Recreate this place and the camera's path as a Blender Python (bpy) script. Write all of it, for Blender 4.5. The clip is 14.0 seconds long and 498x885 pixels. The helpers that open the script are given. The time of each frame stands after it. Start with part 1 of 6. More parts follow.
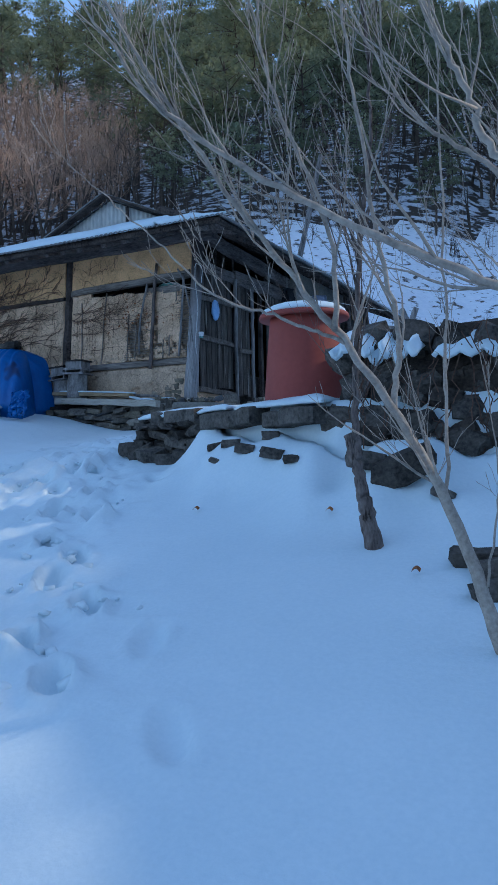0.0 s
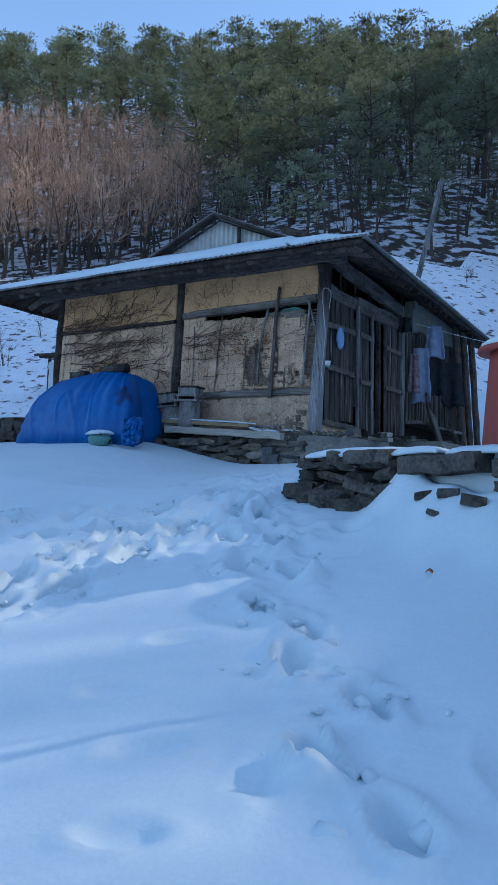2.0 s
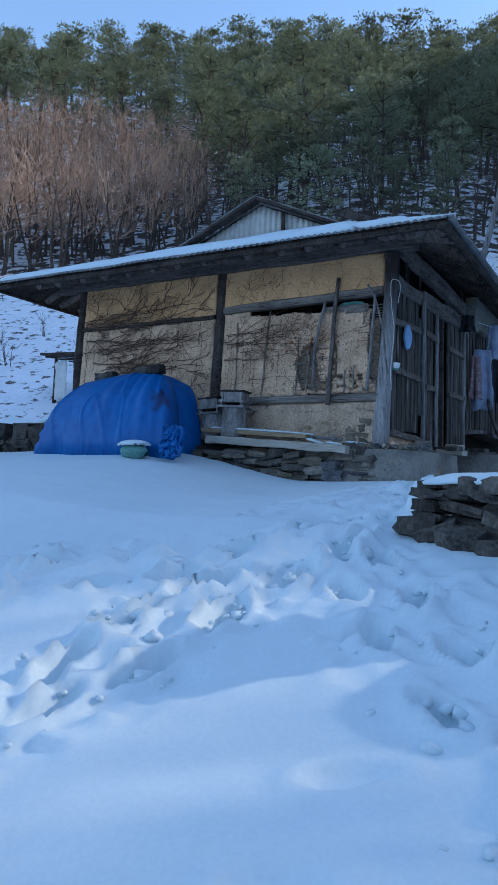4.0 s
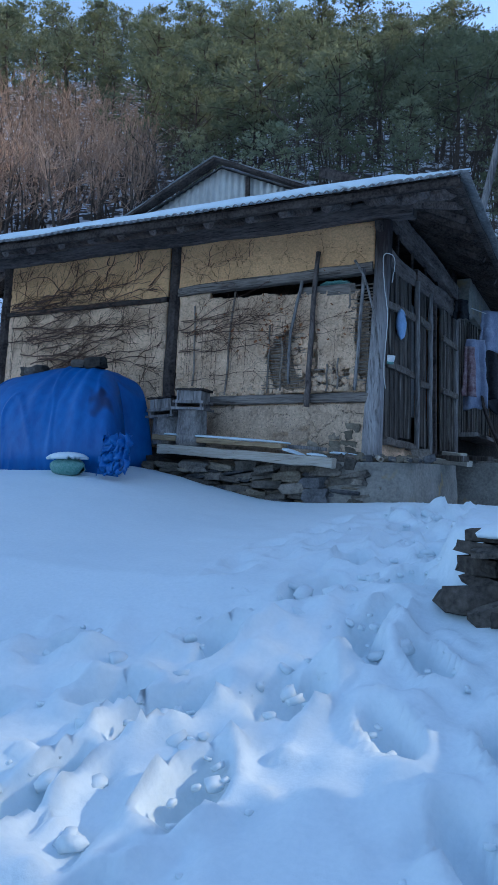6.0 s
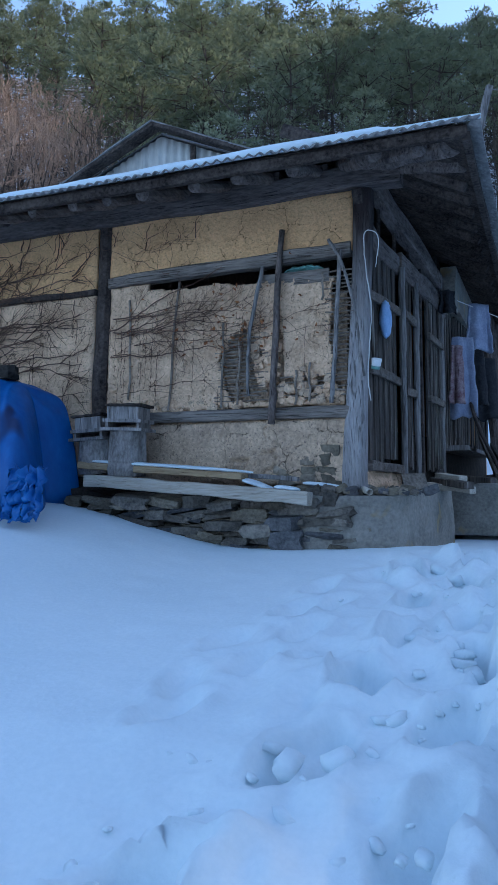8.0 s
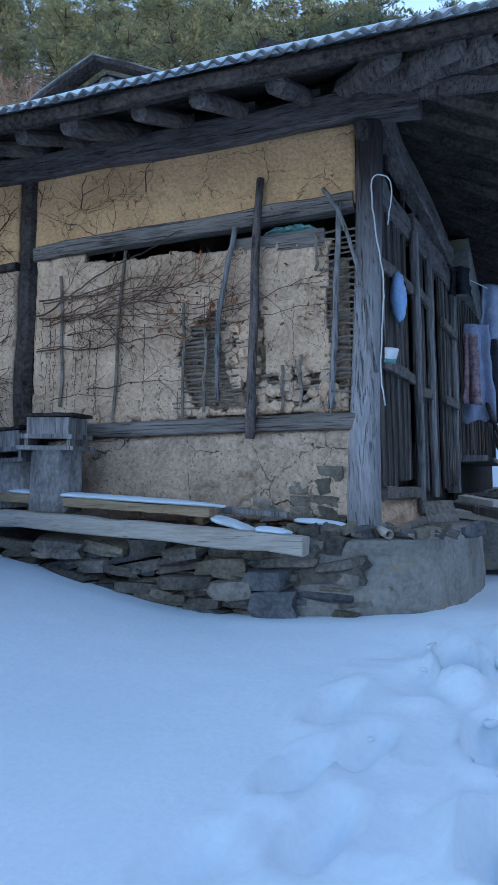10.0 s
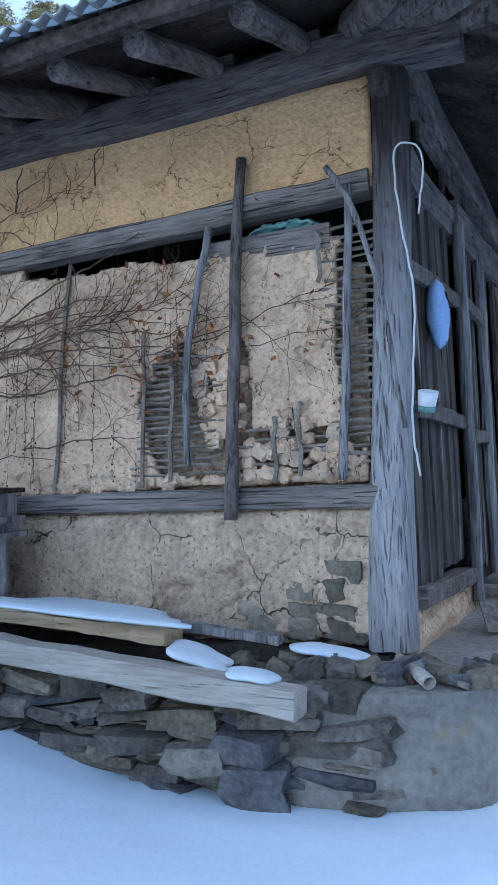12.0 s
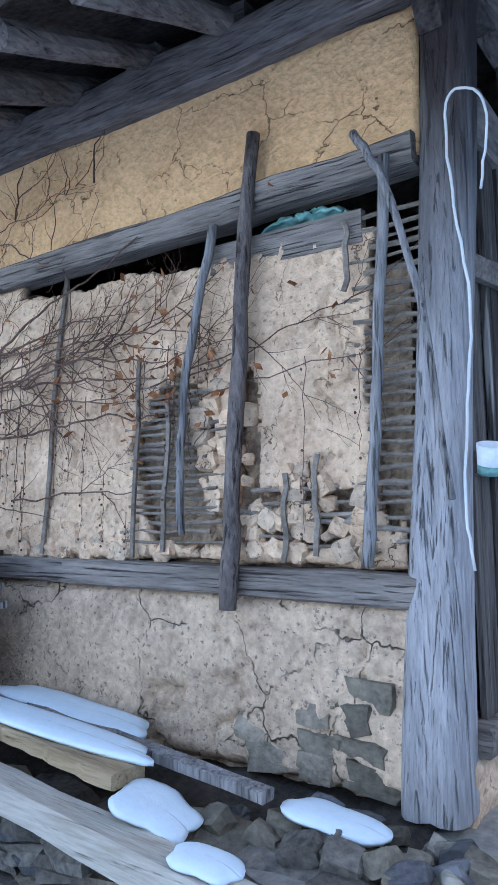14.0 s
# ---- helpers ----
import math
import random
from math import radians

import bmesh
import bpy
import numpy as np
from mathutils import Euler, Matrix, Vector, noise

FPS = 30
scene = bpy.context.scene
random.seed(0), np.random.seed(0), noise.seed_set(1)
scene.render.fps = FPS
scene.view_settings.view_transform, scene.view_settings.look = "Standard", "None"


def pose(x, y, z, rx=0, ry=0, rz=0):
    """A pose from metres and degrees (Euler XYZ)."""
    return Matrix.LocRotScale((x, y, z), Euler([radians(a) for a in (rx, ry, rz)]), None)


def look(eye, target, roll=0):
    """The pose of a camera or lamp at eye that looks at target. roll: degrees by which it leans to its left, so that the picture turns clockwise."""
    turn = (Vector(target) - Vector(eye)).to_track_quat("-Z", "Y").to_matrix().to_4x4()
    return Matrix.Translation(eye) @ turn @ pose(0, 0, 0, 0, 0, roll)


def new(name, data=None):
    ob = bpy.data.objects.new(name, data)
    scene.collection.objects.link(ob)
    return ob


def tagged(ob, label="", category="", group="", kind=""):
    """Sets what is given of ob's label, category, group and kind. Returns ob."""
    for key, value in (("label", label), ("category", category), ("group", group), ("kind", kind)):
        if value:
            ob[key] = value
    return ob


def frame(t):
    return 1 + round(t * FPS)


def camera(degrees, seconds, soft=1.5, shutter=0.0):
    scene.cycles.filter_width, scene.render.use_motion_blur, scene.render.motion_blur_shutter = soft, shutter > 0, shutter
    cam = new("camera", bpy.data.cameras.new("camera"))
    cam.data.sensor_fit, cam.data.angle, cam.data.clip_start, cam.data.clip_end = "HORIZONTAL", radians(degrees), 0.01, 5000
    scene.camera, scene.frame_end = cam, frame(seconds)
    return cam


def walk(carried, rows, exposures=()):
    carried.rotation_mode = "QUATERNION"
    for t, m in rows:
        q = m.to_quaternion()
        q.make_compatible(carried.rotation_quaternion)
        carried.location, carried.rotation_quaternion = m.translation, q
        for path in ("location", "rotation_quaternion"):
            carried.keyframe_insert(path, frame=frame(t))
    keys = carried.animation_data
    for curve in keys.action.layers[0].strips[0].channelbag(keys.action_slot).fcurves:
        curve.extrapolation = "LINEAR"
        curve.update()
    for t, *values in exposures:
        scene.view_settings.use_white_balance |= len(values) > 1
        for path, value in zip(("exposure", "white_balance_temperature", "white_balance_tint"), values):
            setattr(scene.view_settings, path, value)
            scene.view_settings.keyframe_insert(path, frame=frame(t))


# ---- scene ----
cam = camera(36.57, 14.0)
ROWS = [
    (0.0, 0.031, -0.013, 1.490, 90.85, 1.34, 26.48),
    (0.5, -0.281, -0.028, 1.531, 91.40, 0.39, 27.23),
    (1.0, -0.628, -0.064, 1.552, 91.92, -0.21, 28.21),
    (1.5, -0.954, -0.009, 1.573, 92.60, -0.52, 28.77),
    (2.0, -1.290, 0.095, 1.617, 92.94, -0.91, 28.95),
    (2.5, -1.633, 0.171, 1.679, 93.05, -1.02, 28.77),
    (3.0, -1.926, 0.344, 1.703, 93.25, -1.27, 28.62),
    (5.5, -3.121, 1.742, 1.991, 92.48, -0.75, 26.51),
    (6.0, -3.274, 2.098, 2.060, 92.30, -0.81, 24.71),
    (6.5, -3.422, 2.433, 2.109, 92.44, -0.64, 24.24),
    (7.0, -3.555, 2.728, 2.175, 92.41, -0.46, 23.82),
    (7.5, -3.662, 3.083, 2.242, 92.41, 0.02, 22.72),
    (8.0, -3.824, 3.387, 2.309, 92.38, 0.58, 21.46),
    (8.5, -3.952, 3.750, 2.370, 92.28, 1.06, 21.19),
    (9.0, -4.112, 4.060, 2.411, 92.12, 1.17, 19.25),
    (11.5, -4.402, 5.618, 2.709, 92.52, 2.79, 21.63),
    (12.0, -4.434, 5.858, 2.817, 92.77, 2.53, 23.38),
    (12.5, -4.465, 6.025, 2.903, 93.19, 2.30, 24.16),
    (13.0, -4.433, 6.248, 2.944, 93.39, 1.88, 28.38),
    (13.5, -4.436, 6.480, 2.981, 93.49, 1.44, 31.08),
    (14.0, -4.339, 6.706, 3.011, 93.46, 1.76, 34.67),
]
EXPOSURES = [(0.0, 1.12, 5780, 7), (6.5, 1.4, 5980, 9), (9.0, 1.64, 6150, 11), (11.5, 2.08, 6600, 13), (14.0, 2.7, 6850, 16)]
walk(cam, [(t, pose(x, y, z, rx, ry, rz)) for t, x, y, z, rx, ry, rz in ROWS], EXPOSURES)

# ---- sky and sun ----
SUN_ELEV, SUN_AZ = 30.0, 59.0    # azimuth clockwise from +y
world = bpy.data.worlds.new("sky")
scene.world = world
world.use_nodes = True
wn = world.node_tree
sky = wn.nodes.new("ShaderNodeTexSky")
sky.sky_type = "NISHITA"
sky.sun_disc = False
sky.sun_elevation, sky.sun_rotation = radians(SUN_ELEV), radians(SUN_AZ)
sky.air_density, sky.dust_density, sky.ozone_density = 1.0, 0.4, 1.5
wn.links.new(sky.outputs[0], wn.nodes["Background"].inputs[0])
wn.nodes["Background"].inputs[1].default_value = 0.13
sun = new("sun", bpy.data.lights.new("sun", "SUN"))
sun.data.energy, sun.data.angle, sun.data.color = 1.3, radians(0.7), (1.0, 0.86, 0.68)
_a, _e = radians(SUN_AZ), radians(SUN_ELEV)
sun.matrix_world = look((40 * math.sin(_a), 40 * math.cos(_a), 60), (40 * math.sin(_a) - math.sin(_a) * math.cos(_e), 40 * math.cos(_a) - math.cos(_a) * math.cos(_e), 60 - math.sin(_e)))

# ---- materials ----
def material(name, dark, light, scale=6.0, stretch=(1, 1, 1), rough=0.85, bump=0.3, fine=60.0, speck=None, metal=0.0, wobble=0.15, spec=0.3, crack=0.0, streak=None, dark_top=None):
    """Two colours mixed by coarse noise, varied by fine noise and by object, with relief of both sizes."""
    m = bpy.data.materials.new(name)
    m.use_nodes = True
    nt = m.node_tree
    b = nt.nodes["Principled BSDF"]
    geo = nt.nodes.new("ShaderNodeNewGeometry")
    mp = nt.nodes.new("ShaderNodeMapping")
    mp.inputs["Scale"].default_value = stretch
    nt.links.new(geo.outputs["Position"], mp.inputs["Vector"])

    def nz(sc, detail, ro=0.6):
        n = nt.nodes.new("ShaderNodeTexNoise")
        n.inputs["Scale"].default_value, n.inputs["Detail"].default_value, n.inputs["Roughness"].default_value = sc, detail, ro
        nt.links.new(mp.outputs[0], n.inputs["Vector"])
        return n
    coarse, grain = nz(scale, 5), nz(fine, 4)
    ramp = nt.nodes.new("ShaderNodeValToRGB")
    ramp.color_ramp.elements[0].position, ramp.color_ramp.elements[1].position = 0.32, 0.68
    ramp.color_ramp.elements[0].color, ramp.color_ramp.elements[1].color = (*dark, 1), (*light, 1)
    mixf = nt.nodes.new("ShaderNodeMath")
    mixf.operation = "MULTIPLY_ADD"
    mixf.inputs[1].default_value = 0.55
    nt.links.new(grain.outputs[0], mixf.inputs[0])
    half = nt.nodes.new("ShaderNodeMath")
    half.operation = "MULTIPLY_ADD"
    half.inputs[1].default_value, half.inputs[2].default_value = 0.6, -0.08
    nt.links.new(coarse.outputs[0], half.inputs[0])
    nt.links.new(half.outputs[0], mixf.inputs[2])
    nt.links.new(mixf.outputs[0], ramp.inputs[0])
    hsv = nt.nodes.new("ShaderNodeHueSaturation")
    info = nt.nodes.new("ShaderNodeObjectInfo")
    rng = nt.nodes.new("ShaderNodeMapRange")
    rng.inputs["To Min"].default_value, rng.inputs["To Max"].default_value = 1 - wobble, 1 + wobble
    nt.links.new(info.outputs["Random"], rng.inputs["Value"])
    nt.links.new(rng.outputs[0], hsv.inputs["Value"])
    col = ramp.outputs[0]
    if speck:
        sp = nz(speck[1], 3)
        cut = nt.nodes.new("ShaderNodeMapRange")
        cut.inputs["From Min"].default_value, cut.inputs["From Max"].default_value = speck[2], speck[2] + 0.08
        nt.links.new(sp.outputs[0], cut.inputs["Value"])
        mx = nt.nodes.new("ShaderNodeMix")
        mx.data_type = "RGBA"
        nt.links.new(cut.outputs[0], mx.inputs[0])
        nt.links.new(col, mx.inputs[6])
        mx.inputs[7].default_value = (*speck[0], 1)
        col = mx.outputs[2]
    height = mixf.outputs[0]
    if dark_top:
        # darker above a ragged line between two heights
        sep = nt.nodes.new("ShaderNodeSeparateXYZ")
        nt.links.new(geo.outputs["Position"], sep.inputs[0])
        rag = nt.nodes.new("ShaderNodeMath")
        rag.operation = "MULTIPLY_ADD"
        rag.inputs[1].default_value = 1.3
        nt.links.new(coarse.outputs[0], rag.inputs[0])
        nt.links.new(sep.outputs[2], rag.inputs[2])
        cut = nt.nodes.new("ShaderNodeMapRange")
        cut.inputs["From Min"].default_value, cut.inputs["From Max"].default_value = dark_top[0] + 0.65, dark_top[1] + 0.65
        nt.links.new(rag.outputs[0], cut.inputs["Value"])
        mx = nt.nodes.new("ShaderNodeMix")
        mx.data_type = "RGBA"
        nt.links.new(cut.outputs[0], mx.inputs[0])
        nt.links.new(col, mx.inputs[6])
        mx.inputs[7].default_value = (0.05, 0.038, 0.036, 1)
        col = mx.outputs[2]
    if streak:
        # drying splits along the grain
        fibre = nt.nodes.new("ShaderNodeMapping")
        fibre.inputs["Scale"].default_value = streak
        nt.links.new(geo.outputs["Position"], fibre.inputs["Vector"])
        split = nt.nodes.new("ShaderNodeTexNoise")
        split.inputs["Scale"].default_value, split.inputs["Detail"].default_value, split.inputs["Roughness"].default_value = 1.0, 4, 0.65
        nt.links.new(fibre.outputs[0], split.inputs["Vector"])
        cut = nt.nodes.new("ShaderNodeMapRange")
        cut.inputs["From Min"].default_value, cut.inputs["From Max"].default_value = 0.27, 0.42
        nt.links.new(split.outputs[0], cut.inputs["Value"])
        mx = nt.nodes.new("ShaderNodeMix")
        mx.data_type = "RGBA"
        nt.links.new(cut.outputs[0], mx.inputs[0])
        mx.inputs[6].default_value = (dark[0] * 0.5, dark[1] * 0.5, dark[2] * 0.5, 1)
        nt.links.new(col, mx.inputs[7])
        col = mx.outputs[2]
        add = nt.nodes.new("ShaderNodeMath")
        nt.links.new(cut.outputs[0], add.inputs[0])
        nt.links.new(mixf.outputs[0], add.inputs[1])
        height = add.outputs[0]
    if crack:
        vo = nt.nodes.new("ShaderNodeTexVoronoi")
        vo.feature = "DISTANCE_TO_EDGE"
        vo.inputs["Scale"].default_value = crack
        bend = nt.nodes.new("ShaderNodeMix")
        bend.data_type = "VECTOR"
        bend.inputs[0].default_value = 0.16
        wave = nz(crack * 1.6, 4)
        nt.links.new(mp.outputs[0], bend.inputs[4])
        nt.links.new(wave.outputs[1], bend.inputs[5])
        nt.links.new(bend.outputs[1], vo.inputs["Vector"])
        line = nt.nodes.new("ShaderNodeMapRange")
        line.inputs["From Min"].default_value, line.inputs["From Max"].default_value = 0.0005, 0.009
        nt.links.new(vo.outputs["Distance"], line.inputs["Value"])
        patch = nt.nodes.new("ShaderNodeMapRange")
        patch.inputs["From Min"].default_value, patch.inputs["From Max"].default_value = 0.46, 0.53
        nt.links.new(coarse.outputs[0], patch.inputs["Value"])
        both = nt.nodes.new("ShaderNodeMath")
        both.operation = "MAXIMUM"
        nt.links.new(line.outputs[0], both.inputs[0])
        nt.links.new(patch.outputs[0], both.inputs[1])
        mc = nt.nodes.new("ShaderNodeMix")
        mc.data_type = "RGBA"
        nt.links.new(both.outputs[0], mc.inputs[0])
        mc.inputs[6].default_value = (dark[0] * 0.55, dark[1] * 0.55, dark[2] * 0.55, 1)
        nt.links.new(col, mc.inputs[7])
        col = mc.outputs[2]
        hh = nt.nodes.new("ShaderNodeMath")
        nt.links.new(both.outputs[0], hh.inputs[0])
        nt.links.new(mixf.outputs[0], hh.inputs[1])
        height = hh.outputs[0]
    nt.links.new(col, hsv.inputs["Color"])
    nt.links.new(hsv.outputs[0], b.inputs["Base Color"])
    b.inputs["Roughness"].default_value, b.inputs["Metallic"].default_value = rough, metal
    b.inputs["Specular IOR Level"].default_value = spec
    if bump:
        bp = nt.nodes.new("ShaderNodeBump")
        bp.inputs["Strength"].default_value, bp.inputs["Distance"].default_value = bump, 0.02
        nt.links.new(height, bp.inputs["Height"])
        nt.links.new(bp.outputs[0], b.inputs["Normal"])
    return m


SNOW = material("snow", (0.62, 0.72, 0.76), (0.71, 0.795, 0.825), 1.2, rough=0.6, bump=0.18, fine=45, wobble=0.0, spec=0.35)
HILL = material("leaf_strewn_forest_floor", (0.5, 0.52, 0.56), (0.78, 0.8, 0.84), 1.5, rough=0.9, bump=0.4, fine=6, wobble=0.0, speck=((0.05, 0.038, 0.03), 1.5, 0.44))
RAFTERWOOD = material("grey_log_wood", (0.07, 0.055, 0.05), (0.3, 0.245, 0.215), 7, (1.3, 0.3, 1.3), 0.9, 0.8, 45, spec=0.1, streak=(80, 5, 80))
PLATEWOOD = material("hewn_plate_wood", (0.06, 0.05, 0.047), (0.24, 0.2, 0.185), 7, (0.3, 1.3, 1.3), 0.9, 0.8, 45, spec=0.1, streak=(4, 100, 100))
SLOPE = material("stony_snow_slope", (0.7, 0.74, 0.8), (0.85, 0.87, 0.91), 1.0, rough=0.7, bump=0.3, fine=8, wobble=0.0, speck=((0.09, 0.075, 0.06), 3.2, 0.565))
# dark wood; on the right-eave rafters it stands in for shade
DARKWOOD = material("dark_and_shaded_wood", (0.018, 0.014, 0.013), (0.12, 0.095, 0.082), 5, (1, 1, 1), 0.9, 0.6, 40, spec=0.08)
GREYWOOD = material("weathered_grey_wood", (0.11, 0.1, 0.095), (0.45, 0.41, 0.385), 9, (1.4, 1.4, 0.15), 0.9, 1.0, 60, spec=0.1, streak=(120, 120, 2.6))
POSTWOOD = material("weathered_post_wood", (0.2, 0.185, 0.18), (0.46, 0.43, 0.42), 8, (1.4, 1.4, 0.15), 0.9, 1.0, 60, spec=0.1, streak=(100, 100, 0.55), dark_top=(3.3, 4.15))
RAILWOOD = material("weathered_rail_wood", (0.08, 0.066, 0.057), (0.31, 0.26, 0.22), 9, (0.15, 1.4, 1.4), 0.9, 0.9, 50, spec=0.1, streak=(3, 120, 120))
DOORWOOD = material("door_board_wood", (0.035, 0.029, 0.026), (0.18, 0.15, 0.128), 8, (2, 2, 0.12), 0.9, 0.9, 50, spec=0.1, speck=((0.36, 0.32, 0.28), 9, 0.6), streak=(110, 110, 2.4))
PALEWOOD = material("sawn_pale_wood", (0.4, 0.34, 0.27), (0.66, 0.6, 0.51), 6, (0.15, 2, 2), 0.85, 0.4, 50, spec=0.15, streak=(1.5, 90, 90))
BROWNWOOD = material("sawn_brown_wood", (0.24, 0.16, 0.09), (0.46, 0.34, 0.21), 6, (0.15, 2, 2), 0.85, 0.4, 50, spec=0.15, streak=(2, 60, 60))
BARKY = material("bark", (0.07, 0.054, 0.047), (0.27, 0.215, 0.19), 14, (1, 1, 0.35), 0.9, 1.0, 70, spec=0.1, streak=(60, 60, 9))
TWIG = material("vine_bark", (0.05, 0.026, 0.018), (0.2, 0.115, 0.08), 8, rough=0.9, bump=0.3)
LATH = material("lath_stick", (0.13, 0.1, 0.078), (0.36, 0.295, 0.235), 10, rough=0.9, bump=0.4)
MUD = material("ochre_mud_plaster", (0.56, 0.315, 0.15), (0.92, 0.555, 0.275), 3.0, rough=0.95, bump=0.8, fine=48, wobble=0.05, speck=((0.34, 0.21, 0.11), 38, 0.67), crack=4.5)
MUDPALE = material("pale_mud_plaster", (0.48, 0.3, 0.185), (0.92, 0.64, 0.425), 4.0, rough=0.95, bump=1.0, fine=46, wobble=0.05, speck=((0.34, 0.23, 0.15), 50, 0.6), crack=6.0)
MUDLOW = material("stony_mud_plaster", (0.34, 0.235, 0.16), (0.8, 0.57, 0.385), 4.0, rough=0.95, bump=1.0, fine=42, wobble=0.05, speck=((0.24, 0.175, 0.135), 58, 0.59), crack=3.5)
RUBBLEMUD = material("crumbled_earth", (0.2, 0.14, 0.095), (0.56, 0.4, 0.27), 16, rough=0.95, bump=1.0, fine=60, wobble=0.05)
STONE = material("slate_stone", (0.065, 0.057, 0.05), (0.27, 0.23, 0.185), 6, rough=0.85, bump=0.9, fine=45, wobble=0.45, spec=0.15)
OCHRESTONE = material("ochre_stone", (0.09, 0.074, 0.056), (0.3, 0.25, 0.185), 6, rough=0.9, bump=0.9, fine=45, wobble=0.35, spec=0.1)
BEDSTONE = material("mud_smeared_stone", (0.16, 0.13, 0.1), (0.42, 0.34, 0.255), 8, rough=0.95, bump=1.0, fine=45, wobble=0.3, spec=0.1)
BLUESTONE = material("blue_grey_stone", (0.05, 0.049, 0.05), (0.19, 0.182, 0.182), 6, rough=0.8, bump=0.8, fine=45, wobble=0.4, spec=0.2)
DARKSTONE = material("dark_wet_stone", (0.022, 0.02, 0.019), (0.15, 0.13, 0.11), 6, rough=0.85, bump=0.8, fine=40, wobble=0.4, spec=0.1)
CONCRETE = material("old_cement", (0.16, 0.145, 0.125), (0.36, 0.325, 0.275), 3.2, rough=0.9, bump=0.9, fine=36, wobble=0.05, speck=((0.36, 0.26, 0.14), 3.4, 0.6))
# dark earth, also the stand-in for darkness inside the house
EARTH = material("dark_earth_and_interior", (0.02, 0.016, 0.013), (0.09, 0.07, 0.055), 9, rough=0.95, bump=1.0, fine=40)
SLATE = material("corrugated_cement_sheet", (0.1, 0.1, 0.1), (0.3, 0.29, 0.28), 4, rough=0.9, bump=0.3, fine=40)
TIN = material("corrugated_tin", (0.42, 0.41, 0.38), (0.72, 0.71, 0.67), 3, (1, 1, 0.3), rough=0.6, bump=0.2, fine=25)
TARP = material("blue_tarpaulin", (0.004, 0.075, 0.28), (0.012, 0.145, 0.43), 2, (1, 1, 0.5), rough=0.5, bump=0.3, fine=14, wobble=0.0, speck=((0.012, 0.03, 0.1), 1.9, 0.6), spec=0.35)
TUB = material("red_brown_rubber_plastic", (0.25, 0.052, 0.04), (0.32, 0.07, 0.052), 3, rough=0.65, bump=0.08, fine=30, wobble=0.0)
WHITECLOTH = material("white_plastic", (0.55, 0.57, 0.58), (0.75, 0.76, 0.76), 8, rough=0.5, bump=0.1)
BLUECLOTH = material("light_blue_plastic", (0.2, 0.36, 0.6), (0.36, 0.53, 0.78), 14, rough=0.4, bump=0.3)
GREYCLOTH = material("grey_blue_cloth", (0.22, 0.25, 0.34), (0.38, 0.42, 0.54), 12, rough=0.95, bump=0.3)
DARKCLOTH = material("black_cloth", (0.012, 0.012, 0.014), (0.05, 0.05, 0.055), 12, rough=0.95, bump=0.3)
REDCLOTH = material("red_pink_cloth", (0.1, 0.025, 0.035), (0.36, 0.28, 0.28), 9, (1, 1, 2.5), rough=0.95, bump=0.3)
GREENBAG = material("green_plastic_bag", (0.04, 0.18, 0.15), (0.2, 0.36, 0.33), 14, rough=0.35, bump=0.4)
CABLE = material("white_cable", (0.6, 0.6, 0.57), (0.72, 0.71, 0.68), 5, rough=0.5, bump=0.0)
NEEDLE = material("pine_needles", (0.04, 0.058, 0.048), (0.24, 0.255, 0.17), 0.3, rough=0.8, bump=0.0, fine=2.5, wobble=0.55)
# needles let some light through
_nt = NEEDLE.node_tree
_tl, _mx = _nt.nodes.new("ShaderNodeBsdfTranslucent"), _nt.nodes.new("ShaderNodeMixShader")
_tl.inputs["Color"].default_value, _mx.inputs[0].default_value = (0.24, 0.26, 0.13, 1), 0.38
_nt.links.new(_nt.nodes["Principled BSDF"].outputs[0], _mx.inputs[1])
_nt.links.new(_tl.outputs[0], _mx.inputs[2])
_nt.links.new(_mx.outputs[0], _nt.nodes["Material Output"].inputs[0])
PINEBARK = material("pine_bark", (0.03, 0.024, 0.02), (0.13, 0.1, 0.08), 3, rough=0.95, bump=0.3, fine=20, wobble=0.3)
REDTWIG = material("thicket_twig", (0.25, 0.155, 0.11), (0.52, 0.36, 0.26), 0.4, rough=0.95, bump=0.0, fine=3, wobble=0.3)
BRANCH = material("pale_smooth_bark", (0.24, 0.195, 0.16), (0.52, 0.445, 0.37), 10, rough=0.8, bump=0.3, fine=60, wobble=0.1)
LEAF = material("dry_leaf", (0.16, 0.045, 0.02), (0.42, 0.17, 0.06), 30, rough=0.8, bump=0.2)
CLAYPOT = material("brown_glazed_pot", (0.03, 0.02, 0.016), (0.09, 0.06, 0.045), 5, rough=0.35, bump=0.05)
HIVEBARK = material("pale_grey_bark", (0.13, 0.115, 0.105), (0.42, 0.38, 0.35), 12, (1, 1, 0.5), 0.95, 1.0, 60, spec=0.1)
DRYSTALK = material("dry_stalk", (0.28, 0.19, 0.09), (0.5, 0.37, 0.2), 8, rough=0.9, bump=0.3)


